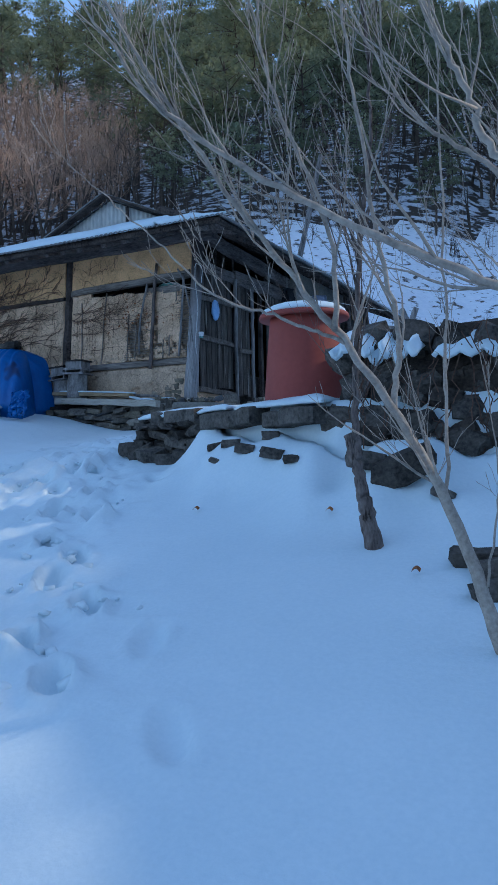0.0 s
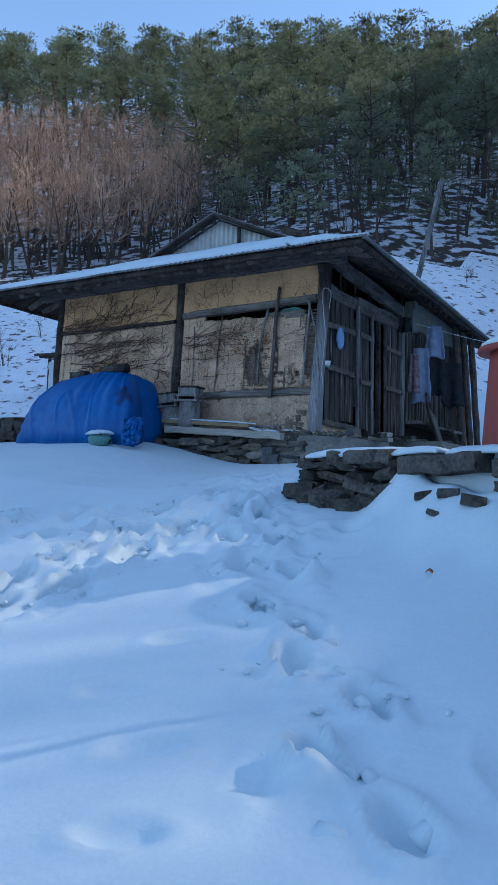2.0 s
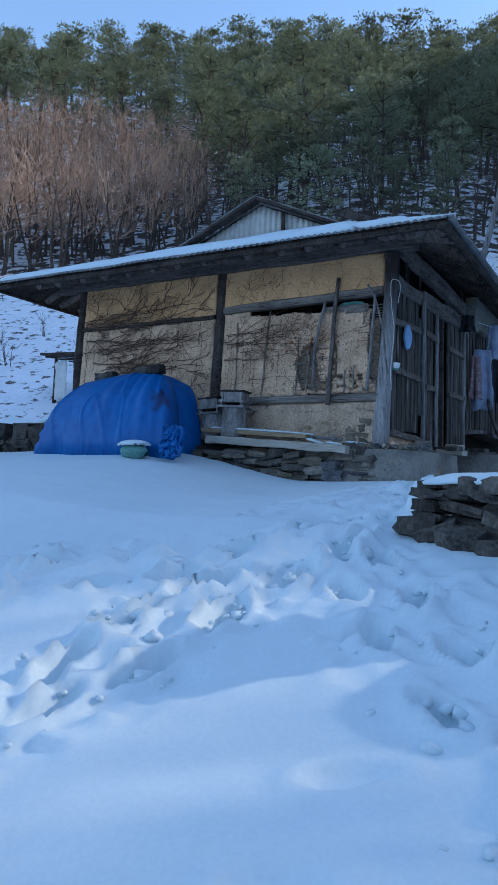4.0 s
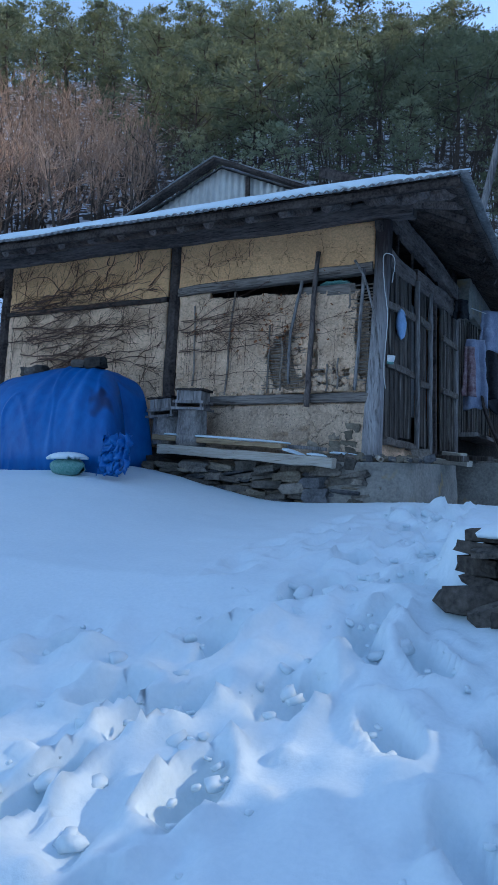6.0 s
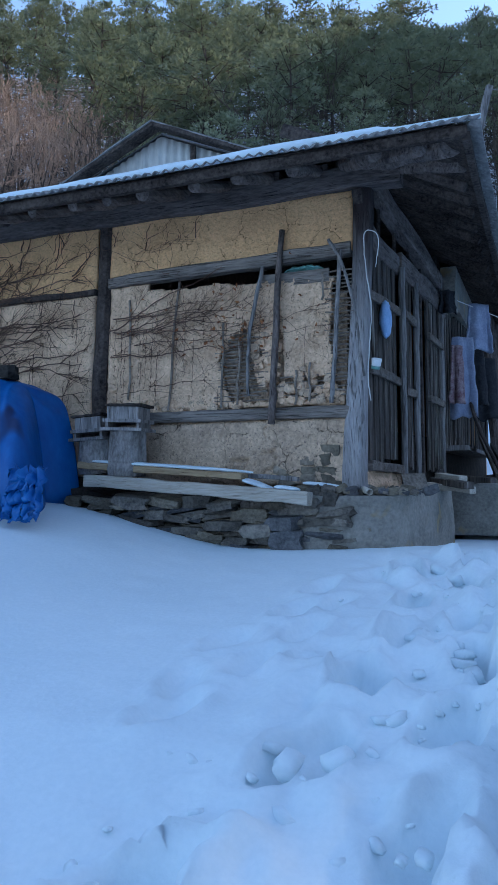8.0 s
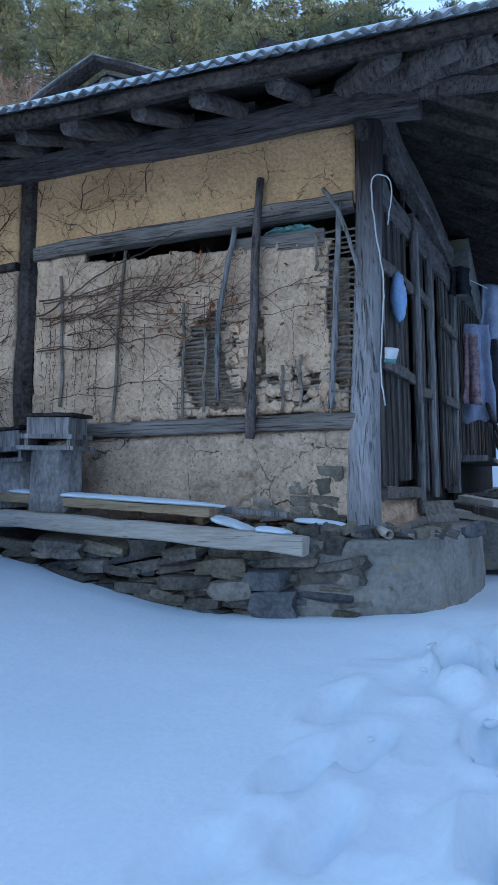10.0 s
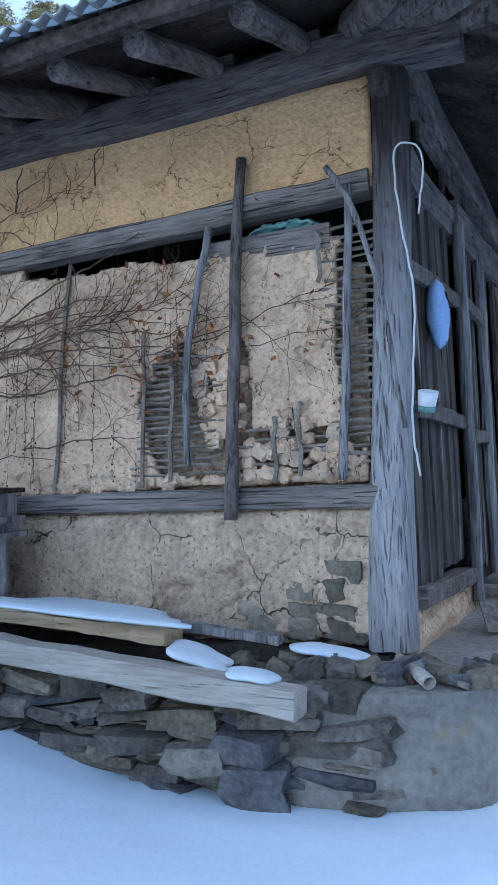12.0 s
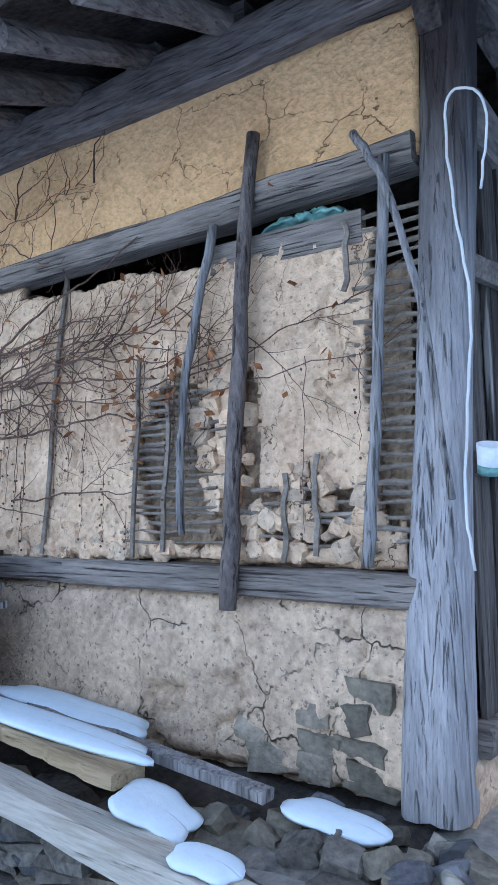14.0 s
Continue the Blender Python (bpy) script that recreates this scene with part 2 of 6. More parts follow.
# ---- building helpers ----
class Mesh:
    """Gathers vertices and faces for one mesh."""

    def __init__(self):
        self.v, self.f = [], []

    def add(self, verts, faces):
        n = len(self.v)
        self.v.extend(verts)
        self.f.extend(tuple(i + n for i in f) for f in faces)
        return self

    def box(self, lo, hi, turn=None):
        (a, b, c), (d, e, g) = lo, hi
        vs = [(a, b, c), (d, b, c), (d, e, c), (a, e, c), (a, b, g), (d, b, g), (d, e, g), (a, e, g)]
        if turn is not None:
            vs = [tuple(turn @ Vector(p)) for p in vs]
        return self.add(vs, [(0, 3, 2, 1), (4, 5, 6, 7), (0, 1, 5, 4), (1, 2, 6, 5), (2, 3, 7, 6), (3, 0, 4, 7)])

    def beam(self, a, b, w, h, up=(0, 0, 1), rng=None, n=6):
        """A squared timber from a to b, w wide and h high, slightly crooked when rng is given."""
        a, b = Vector(a), Vector(b)
        d = (b - a).normalized()
        s = d.cross(Vector(up)).normalized()
        u = s.cross(d).normalized()
        base = len(self.v)
        ch = 0.18
        ring = [(-1 + ch, -1), (1 - ch, -1), (1, -1 + ch), (1, 1 - ch), (1 - ch, 1), (-1 + ch, 1), (-1, 1 - ch), (-1, -1 + ch)]
        for i in range(n + 1):
            p = a.lerp(b, i / n)
            j = (rng.uniform(-1, 1) * 0.06 if rng else 0)
            k = 1 + (rng.uniform(-1, 1) * 0.07 if rng else 0)
            for q, r in ring:
                self.v.append(tuple(p + s * (q * w / 2 * k + j * w) + u * (r * h / 2 * k + j * h)))
        for i in range(n):
            for k in range(8):
                o = base + i * 8
                self.f.append((o + k, o + (k + 1) % 8, o + 8 + (k + 1) % 8, o + 8 + k))
        self.f.append(tuple(base + k for k in range(7, -1, -1)))
        self.f.append(tuple(base + n * 8 + k for k in range(8)))
        return self

    def tube(self, pts, radii, sides=5):
        pts = [Vector(p) for p in pts]
        n = len(pts)
        if not hasattr(radii, "__len__"):
            radii = [radii] * n
        base = len(self.v)
        d0 = (pts[1] - pts[0]).normalized()
        side = d0.orthogonal().normalized()
        for i in range(n):
            d = (pts[min(i + 1, n - 1)] - pts[max(i - 1, 0)])
            d = d.normalized() if d.length > 1e-9 else d0
            side = (side - d * side.dot(d))
            side = side.normalized() if side.length > 1e-6 else d.orthogonal().normalized()
            up = d.cross(side)
            for k in range(sides):
                a = 2 * math.pi * k / sides
                self.v.append(tuple(pts[i] + (side * math.cos(a) + up * math.sin(a)) * radii[i]))
        for i in range(n - 1):
            for k in range(sides):
                o = base + i * sides
                self.f.append((o + k, o + (k + 1) % sides, o + sides + (k + 1) % sides, o + sides + k))
        self.f.append(tuple(base + k for k in range(sides - 1, -1, -1)))
        self.f.append(tuple(base + (n - 1) * sides + k for k in range(sides)))
        return self

    def lathe(self, profile, sides=28, centre=(0, 0, 0), wob=0.0, rng=None):
        cx, cy, cz = centre
        base = len(self.v)
        ph = [1 + (rng.uniform(-wob, wob) if rng else 0) for _ in range(sides)]
        for r, z in profile:
            for k in range(sides):
                a = 2 * math.pi * k / sides
                self.v.append((cx + r * ph[k] * math.cos(a), cy + r * ph[k] * math.sin(a), cz + z))
        for i in range(len(profile) - 1):
            for k in range(sides):
                o = base + i * sides
                self.f.append((o + k, o + (k + 1) % sides, o + sides + (k + 1) % sides, o + sides + k))
        self.f.append(tuple(base + k for k in range(sides - 1, -1, -1)))
        self.f.append(tuple(base + (len(profile) - 1) * sides + k for k in range(sides)))
        return self

    def grid(self, fn, nu, nv, keep=None):
        """A sheet fn(u, v), u and v from 0 to 1; faces for which keep(u, v) is false are left out."""
        base = len(self.v)
        for j in range(nv + 1):
            for i in range(nu + 1):
                self.v.append(tuple(fn(i / nu, j / nv)))
        for j in range(nv):
            for i in range(nu):
                if keep is None or keep((i + 0.5) / nu, (j + 0.5) / nv):
                    o = base + j * (nu + 1) + i
                    self.f.append((o, o + 1, o + nu + 2, o + nu + 1))
        return self

    def data(self, name, mat, smooth=False):
        me = bpy.data.meshes.new(name)
        me.from_pydata(self.v, [], self.f)
        me.materials.append(mat)
        if smooth:
            me.polygons.foreach_set("use_smooth", [True] * len(me.polygons))
        me.update()
        return me

    def thing(self, name, mat, parent=None, label="", smooth=False, thick=0.0):
        ob = new(name, self.data(name, mat, smooth))
        ob.parent = parent
        if thick:
            so = ob.modifiers.new("thickness", "SOLIDIFY")
            so.thickness, so.offset = thick, -1
        if label:
            tagged(ob, label)
        return ob


def empty(name, label, category, kind="", group="", at=(0, 0, 0)):
    ob = new(name)
    ob.location = at
    return tagged(ob, label, category, group, kind)


def child(ob, parent):
    """Hang a mesh whose vertices are in world places under an empty or mesh that may stand elsewhere."""
    ob.parent = parent
    return ob


def n3(x, y, z=0.0):
    return noise.noise(Vector((x, y, z)))


def smooth01(a, b, x):
    t = np.clip((x - a) / (b - a), 0, 1)
    return t * t * (3 - 2 * t)


def vnoise(x, y, seed=0):
    """Smooth value noise on arrays, -1 to 1."""
    xi, yi = np.floor(x).astype(np.int64), np.floor(y).astype(np.int64)
    xf, yf = x - xi, y - yi

    def h(i, j):
        k = (i * 374761393 + j * 668265263 + seed * 982451653) & 0xFFFFFFFF
        k = ((k ^ (k >> 13)) * 1274126177) & 0xFFFFFFFF
        return ((k ^ (k >> 16)) & 0xFFFF) / 32767.5 - 1
    u, w = xf * xf * (3 - 2 * xf), yf * yf * (3 - 2 * yf)
    return (h(xi, yi) * (1 - u) + h(xi + 1, yi) * u) * (1 - w) + (h(xi, yi + 1) * (1 - u) + h(xi + 1, yi + 1) * u) * w


def curve_pts(pts, n=8):
    """Catmull-Rom through a few places."""
    p = [Vector(q) for q in pts]
    p = [p[0] * 2 - p[1]] + p + [p[-1] * 2 - p[-2]]
    out = []
    for i in range(1, len(p) - 2):
        for k in range(n):
            t = k / n
            a, b, c, d = p[i - 1:i + 3]
            out.append(0.5 * ((2 * b) + (c - a) * t + (2 * a - 5 * b + 4 * c - d) * t * t + (3 * b - a - 3 * c + d) * t ** 3))
    return out + [p[-2]]


# ---- ground ----
TERRACE = 1.83
STEPS = []          # footprints: x, y, heading, depth


def trail(a, b, width, step, seed, depth=0.085):
    r = random.Random(seed)
    a, b = Vector(a), Vector(b)
    n = max(2, int((b - a).length / step))
    d = (b - a).normalized()
    s = Vector((-d.y, d.x))
    for i in range(n):
        p = a.lerp(b, (i + r.uniform(-0.2, 0.2)) / n) + s * ((1 if i % 2 else -1) * width / 2 + r.uniform(-0.06, 0.06))
        STEPS.append((p.x, p.y, math.atan2(d.y, d.x) + r.uniform(-0.3, 0.3), depth * r.uniform(0.7, 1.2)))


trail((-2.05, 2.25), (-3.3, 4.0), 0.22, 0.33, 1, 0.09)
trail((-3.3, 4.0), (-4.2, 5.3), 0.3, 0.26, 11, 0.11)
trail((-4.2, 5.2), (-4.35, 8.0), 0.34, 0.25, 2, 0.1)
trail((-5.0, 2.2), (-4.35, 4.9), 0.36, 0.24, 3, 0.12)
trail((-4.7, 3.6), (-4.15, 6.4), 0.42, 0.24, 4, 0.1)
trail((-8.6, 2.7), (-4.4, 4.9), 0.4, 0.28, 7, 0.11)
trail((-5.0, 5.6), (-4.75, 7.3), 0.18, 0.2, 8, 0.045)
for _x, _y, _h in ((-1.3, 2.05, 2.3), (-1.75, 2.6, 2.0), (-2.95, 2.35, 0.4), (-3.35, 2.65, 0.3), (-2.75, 1.95, 0.2), (-3.1, 4.75, 2.6), (-3.35, 3.15, 0.5), (-3.3, 4.45, 2.2)):
    STEPS.append((_x, _y, _h, 0.032))


def ground_z(x, y):
    """Height of the one sheet of ground, for arrays."""
    x, y = np.asarray(x, float), np.asarray(y, float)
    yard = np.where(y < 5.4, 0.28 * y, 1.512 + 0.115 * (np.minimum(y, 7.9) - 5.4) - 0.03 * np.clip(y - 7.9, 0, 3))
    yard = np.maximum(yard, -3.0)
    yard = yard + 0.34 * smooth01(-5.6, -7.6, x) * smooth01(3.5, 7.5, y) + 0.04 * vnoise(x * 0.5 + 7, y * 0.5, 3)
    # step up to the terrace in front of the doors
    edge_y = 5.65 - 0.5 * np.clip(x + 4, 0, 2.4) + 0.05 * vnoise(x * 1.7, y * 0 + 2.0, 5)
    edge_x = -3.98 - 0.09 * (y - 5.6)
    on = smooth01(0, 0.12, y - edge_y) * smooth01(0, 0.12, x - edge_x)
    on = on * (1 - smooth01(7.4, 8.4, y) * smooth01(-3.1, -3.7, x))
    h = yard + np.maximum(TERRACE + 0.04 * np.maximum(y - 8, 0) - yard, 0) * on
    # drifted snow against the terrace wall
    gap = edge_y - y
    h = h + 0.26 * np.exp(-(np.maximum(gap, 0) / 0.4) ** 2) * (gap > 0) * smooth01(-3.2, -2.85, x) * (1 + 0.5 * vnoise(x * 4, y * 4, 14))
    # bank beyond the tub
    bank = smooth01(-1.6, -1.35, x) * smooth01(0.25, 0.5, y - edge_y)
    h = h + bank * (0.36 + 0.06 * vnoise(x * 2, y * 2, 15))
    # hill behind
    s = 0.9 * y - 0.4 * x
    rise = np.where(s > 17, np.minimum(s - 17, 21) * 0.42, 0) + np.where(s > 38, (np.minimum(s, 97) - 38) * 0.635, 0) - np.where(s > 105, (s - 105) * 0.3, 0)
    rise = rise + smooth01(17, 44, s) * 3.6 + smooth01(17, 40, s) * 1.6 * vnoise(x * 0.07, y * 0.07, 9)
    # unseen ridge added towards the sun as shade, with a gap that lets sun reach the yard
    across, along = -0.5 * x + 0.87 * y, 0.87 * x + 0.5 * y
    sun_gap = smooth01(-14, -6, across) * smooth01(10, 5, across) * smooth01(10, 20, along)
    shade_ridge = smooth01(26, 78, x) * (70 + 0.3 * np.clip(y, -40, 90)) * (1 - sun_gap) * (1 - 0.34 * smooth01(24, 36, across))
    # unseen low bank added beside the yard, its crest set to cast the shade edge
    crest = 4.6 + 0.244 * np.clip(across, -2, 9) + 0.25 * vnoise(across * 0.9, along * 0.3, 41) + 0.12 * vnoise(across * 2.6, along, 42)
    shade_bank = np.maximum(crest - np.minimum(h, 6), 0) * smooth01(4.6, 8.0, along) * smooth01(13, 9, along) * smooth01(1.6, 3.2, x)
    back = smooth01(-30, -120, y) * 25
    h = np.minimum(h, 6) + shade_bank + np.minimum(rise, 120) + shade_ridge * 0.9 + back
    return h


def axis(lo, hi, fine_lo, fine_hi, fine, grow):
    a = list(np.arange(fine_lo, fine_hi + fine / 2, fine))
    d, p = fine, fine_hi
    while p < hi:
        d = min(d * grow, 6.0)
        p += d
        a.append(p)
    d, p = fine, fine_lo
    while p > lo:
        d = min(d * grow, 6.0)
        p -= d
        a.insert(0, p)
    return np.array(a)


def build_ground():
    xs, ys = axis(-320, 260, -7.6, 0.8, 0.028, 1.1), axis(-260, 330, 0.8, 8.4, 0.028, 1.1)
    X, Y = np.meshgrid(xs, ys)
    Z = ground_z(X, Y)
    near = smooth01(16, 13, np.hypot(X + 3.5, Y - 4))
    Z += near * (0.014 * vnoise(X * 1.1, Y * 1.1, 11) + 0.0025 * vnoise(X * 9, Y * 9, 12))
    churn, dig, rim = np.zeros_like(Z), np.zeros_like(Z), np.zeros_like(Z)
    for fx, fy, a, dep in STEPS:
        i0, i1 = np.searchsorted(xs, (fx - 0.55, fx + 0.55))
        j0, j1 = np.searchsorted(ys, (fy - 0.55, fy + 0.55))
        sx, sy = X[j0:j1, i0:i1] - fx, Y[j0:j1, i0:i1] - fy
        u, w = sx * math.cos(a) + sy * math.sin(a), -sx * math.sin(a) + sy * math.cos(a)
        e = (u / 0.135) ** 2 + (w / 0.06) ** 2
        dig[j0:j1, i0:i1] = np.maximum(dig[j0:j1, i0:i1], dep * np.exp(-e ** 2.4))
        rim[j0:j1, i0:i1] = np.maximum(rim[j0:j1, i0:i1], 0.3 * dep * np.exp(-((np.sqrt(e) - 1.5) / 0.4) ** 2) * (1 + vnoise(sx * 14 + fx * 9, sy * 14, 5)))
        churn[j0:j1, i0:i1] = np.maximum(churn[j0:j1, i0:i1], (max(dep - 0.06, 0) / 0.035) * np.exp(-(u / 0.36) ** 2 - (w / 0.26) ** 2))
    Z += rim * (dig < 0.02) - dig
    lumps = np.maximum(vnoise(X * 6 + 3, Y * 6, 21), 0) ** 1.0 * 0.075 + np.maximum(vnoise(X * 12, Y * 12 + 5, 22), 0) ** 0.9 * 0.05 + 0.006 * vnoise(X * 26, Y * 26, 23) - 0.035
    Z += np.clip(churn, 0, 1) * lumps
    me = bpy.data.meshes.new("ground")
    nx, ny = len(xs), len(ys)
    idx = np.arange(nx * ny).reshape(ny, nx)
    quads = np.stack([idx[:-1, :-1], idx[:-1, 1:], idx[1:, 1:], idx[1:, :-1]], -1).reshape(-1, 4)
    me.from_pydata(np.stack([X, Y, Z], -1).reshape(-1, 3).tolist(), [], quads.tolist())
    me.materials.append(SNOW)
    me.materials.append(HILL)
    me.materials.append(SLOPE)
    S = (0.9 * Y - 0.4 * X + 3 * vnoise(X * 0.15, Y * 0.15, 31))[:-1, :-1].reshape(-1)
    me.polygons.foreach_set("material_index", np.where((S > 30) | (X[:-1, :-1].reshape(-1) > 30), 1, np.where(S > 19.5, 2, 0)).astype(np.int32))
    me.polygons.foreach_set("use_smooth", [True] * len(me.polygons))
    return tagged(new("ground", me), "trampled snow-covered yard rising to a wooded hillside", "ground", kind="structure")


build_ground()


def gz(x, y):
    return float(ground_z(np.array([x]), np.array([y]))[0])

# ---- the farmhouse ----
WY, LEANY = 8.5, 0.084     # front wall at height 2.5, and how far it leans back a metre
BASE = 2.22


def fy(z, off=0.0):
    return WY + LEANY * (z - 2.5) + off


def sx(y, off=0.0):
    """The wall with the doors runs back at a slight angle."""
    return -4.97 + 0.08 * (y - 9.0) + off


P1, P2, P3 = -5.02, -7.14, -9.33
house = empty("farmhouse", "old timber-framed mud-walled farmhouse with snowy corrugated roof", "house", at=(-7, 11, BASE))
house_inv = Matrix.Translation((-7, 11, BASE)).inverted()


def put(mesh, name, mat, label="", parent=None, smooth=False, thick=0.0):
    """A part of the farmhouse, from a mesh in world places."""
    ob = mesh.thing(name, mat, parent or house, label, smooth, thick)
    ob.matrix_parent_inverse = house_inv if parent is None else Matrix.Identity(4)
    return ob


def log(pts, r, rng, sides=10, n=7, taper=1.0):
    """A crooked round log along pts[0]..pts[1]."""
    a, b = Vector(pts[0]), Vector(pts[1])
    q = []
    for i in range(n + 1):
        p = a.lerp(b, i / n)
        q.append(p + Vector([rng.uniform(-1, 1) * r * 0.13 for _ in range(3)]))
    rad = [r * (1 + (taper - 1) * i / n) * rng.uniform(0.92, 1.08) for i in range(n + 1)]
    return Mesh().tube(q, rad, sides)


def build_posts():
    r = random.Random(4)
    # corner post: weathered grey below, darker above, wider and split at the foot
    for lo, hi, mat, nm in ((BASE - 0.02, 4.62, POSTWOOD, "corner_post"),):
        m = Mesh()
        n = 40
        for i in range(n + 1):
            z = lo + (hi - lo) * i / n
            k = 1 + 0.28 * smooth01(3.4, 2.2, z) * 0.9
            c = Vector((P1 + 0.02 - 0.055 * smooth01(4.3, 2.2, z), fy(z, 0.05), z))
            for s in range(20):
                a = 2 * math.pi * s / 20
                ca, sa = math.cos(a), math.sin(a)
                e = 0.068 * k * (abs(ca) ** 4 + abs(sa) ** 4) ** -0.22 * (1 + 0.06 * n3(ca * 3, sa * 3, z * 1.3) + 0.04 * n3(ca * 9, sa * 9, z * 0.9))
                if abs(((a * 20 / (2 * math.pi)) - 14.6)) < 0.5 and z < 3.3:
                    e *= 0.8
                m.v.append((c.x + e * ca, c.y + e * sa, z))
        for i in range(n):
            for s in range(20):
                o = i * 20
                m.f.append((o + s, o + (s + 1) % 20, o + 20 + (s + 1) % 20, o + 20 + s))
        m.f.append(tuple(range(n * 20, n * 20 + 20)))
        put(m, nm, mat, "split grey corner post, darker at the top", smooth=True)
    for x in (P2, P3):
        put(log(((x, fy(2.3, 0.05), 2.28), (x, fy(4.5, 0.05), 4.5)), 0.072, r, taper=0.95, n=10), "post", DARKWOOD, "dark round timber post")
    # wall plate over the whole front, its end past the corner post
    put(Mesh().beam((P3 - 0.4, fy(4.42, 0.0), 4.415), (P1 + 0.3, fy(4.42, 0.0), 4.42), 0.15, 0.16, rng=r, n=16), "wall_plate", PLATEWOOD, "long dark hewn beam")
    for x in np.arange(P3 - 0.1, P1, 0.37):
        put(Mesh().box((x + r.uniform(-.03, .03), fy(4.5, -0.07), 4.49), (x + 0.12, fy(4.5, 0.07), 4.545)), "block", PLATEWOOD)
    # middle and lower rails
    for a, b, z0, z1 in ((P2 + 0.06, P1 - 0.06, 3.86, 3.915), (P3 + 0.06, P2 - 0.06, 3.79, 3.80)):
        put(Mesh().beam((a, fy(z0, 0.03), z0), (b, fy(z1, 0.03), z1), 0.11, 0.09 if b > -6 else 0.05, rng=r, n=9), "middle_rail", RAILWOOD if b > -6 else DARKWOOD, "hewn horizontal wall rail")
    put(Mesh().beam((P2 + 0.06, fy(2.74, 0.025), 2.745), (P1 - 0.06, fy(2.74, 0.025), 2.735), 0.1, 0.085, rng=r, n=9), "lower_rail", RAILWOOD, "weathered grey lower wall rail")


build_posts()


def plaster(name, x0, x1, z0, z1, mat, label, keep=None, rough=0.012, off=0.0, cell=0.02, top=0.0):
    nu, nv = int((x1 - x0) / cell), int((z1 - z0) / cell)

    def fn(u, v):
        x, z = x0 + u * (x1 - x0), z0 + v * (z1 - z0)
        if v == 1.0 or v == 0.0:
            z += 0.018 * n3(x * 6, z * 2, 1.5)
        d = 0.5 * n3(x * 3, z * 3, 2.2) + 0.4 * n3(x * 11, z * 11, 4.1) + 0.35 * n3(x * 27, z * 27, 1.1) - 0.9 * max(0.0, n3(x * 17, z * 17, 7.7) - 0.42)
        crack = abs(n3(x * 2.2 + 0.3 * n3(x * 9, z * 9), z * 1.6, 8.3))
        d -= 1.4 * max(0.0, 1 - crack / 0.022)
        edge = min(u * (x1 - x0), (1 - u) * (x1 - x0), v * (z1 - z0), (1 - v) * (z1 - z0))
        d -= 1.2 * max(0.0, 1 - edge / 0.03)
        if 0 < u < 1 and 0 < v < 1:
            x, z = x + 0.5 * cell * n3(x * 60, z * 60, 5), z + 0.5 * cell * n3(x * 60, z * 60, 9)
        return x, fy(z, off) - rough * d, z
    return put(Mesh().grid(fn, nu, nv, keep), name, mat, label, smooth=True, thick=0.05)


def keep_mid(u, v):
    x, z = (P2 + 0.07) + u * (P1 - P2 - 0.17), 2.79 + v * 1.04
    n = n3(x * 7, z * 7, 3.0) * 0.07 + n3(x * 19, z * 19, 1.0) * 0.035
    top = 3.84 if x < -6.72 else 3.76 - 0.03 * (x + 6.6) + 0.03 * n3(x * 4, 0, 0)
    if z > top + n * 0.4:
        return False
    for cx, cz, rx, rz in ((-5.9, 3.1, 0.17, 0.27), (-5.42, 2.93, 0.22, 0.1), (-5.16, 3.35, 0.065, 0.5), (-5.78, 2.9, 0.14, 0.1), (-5.62, 3.1, 0.05, 0.3)):
        if ((x - cx) / rx) ** 2 + ((z - cz) / rz) ** 2 < 1 + n * 7:
            return False
    return True


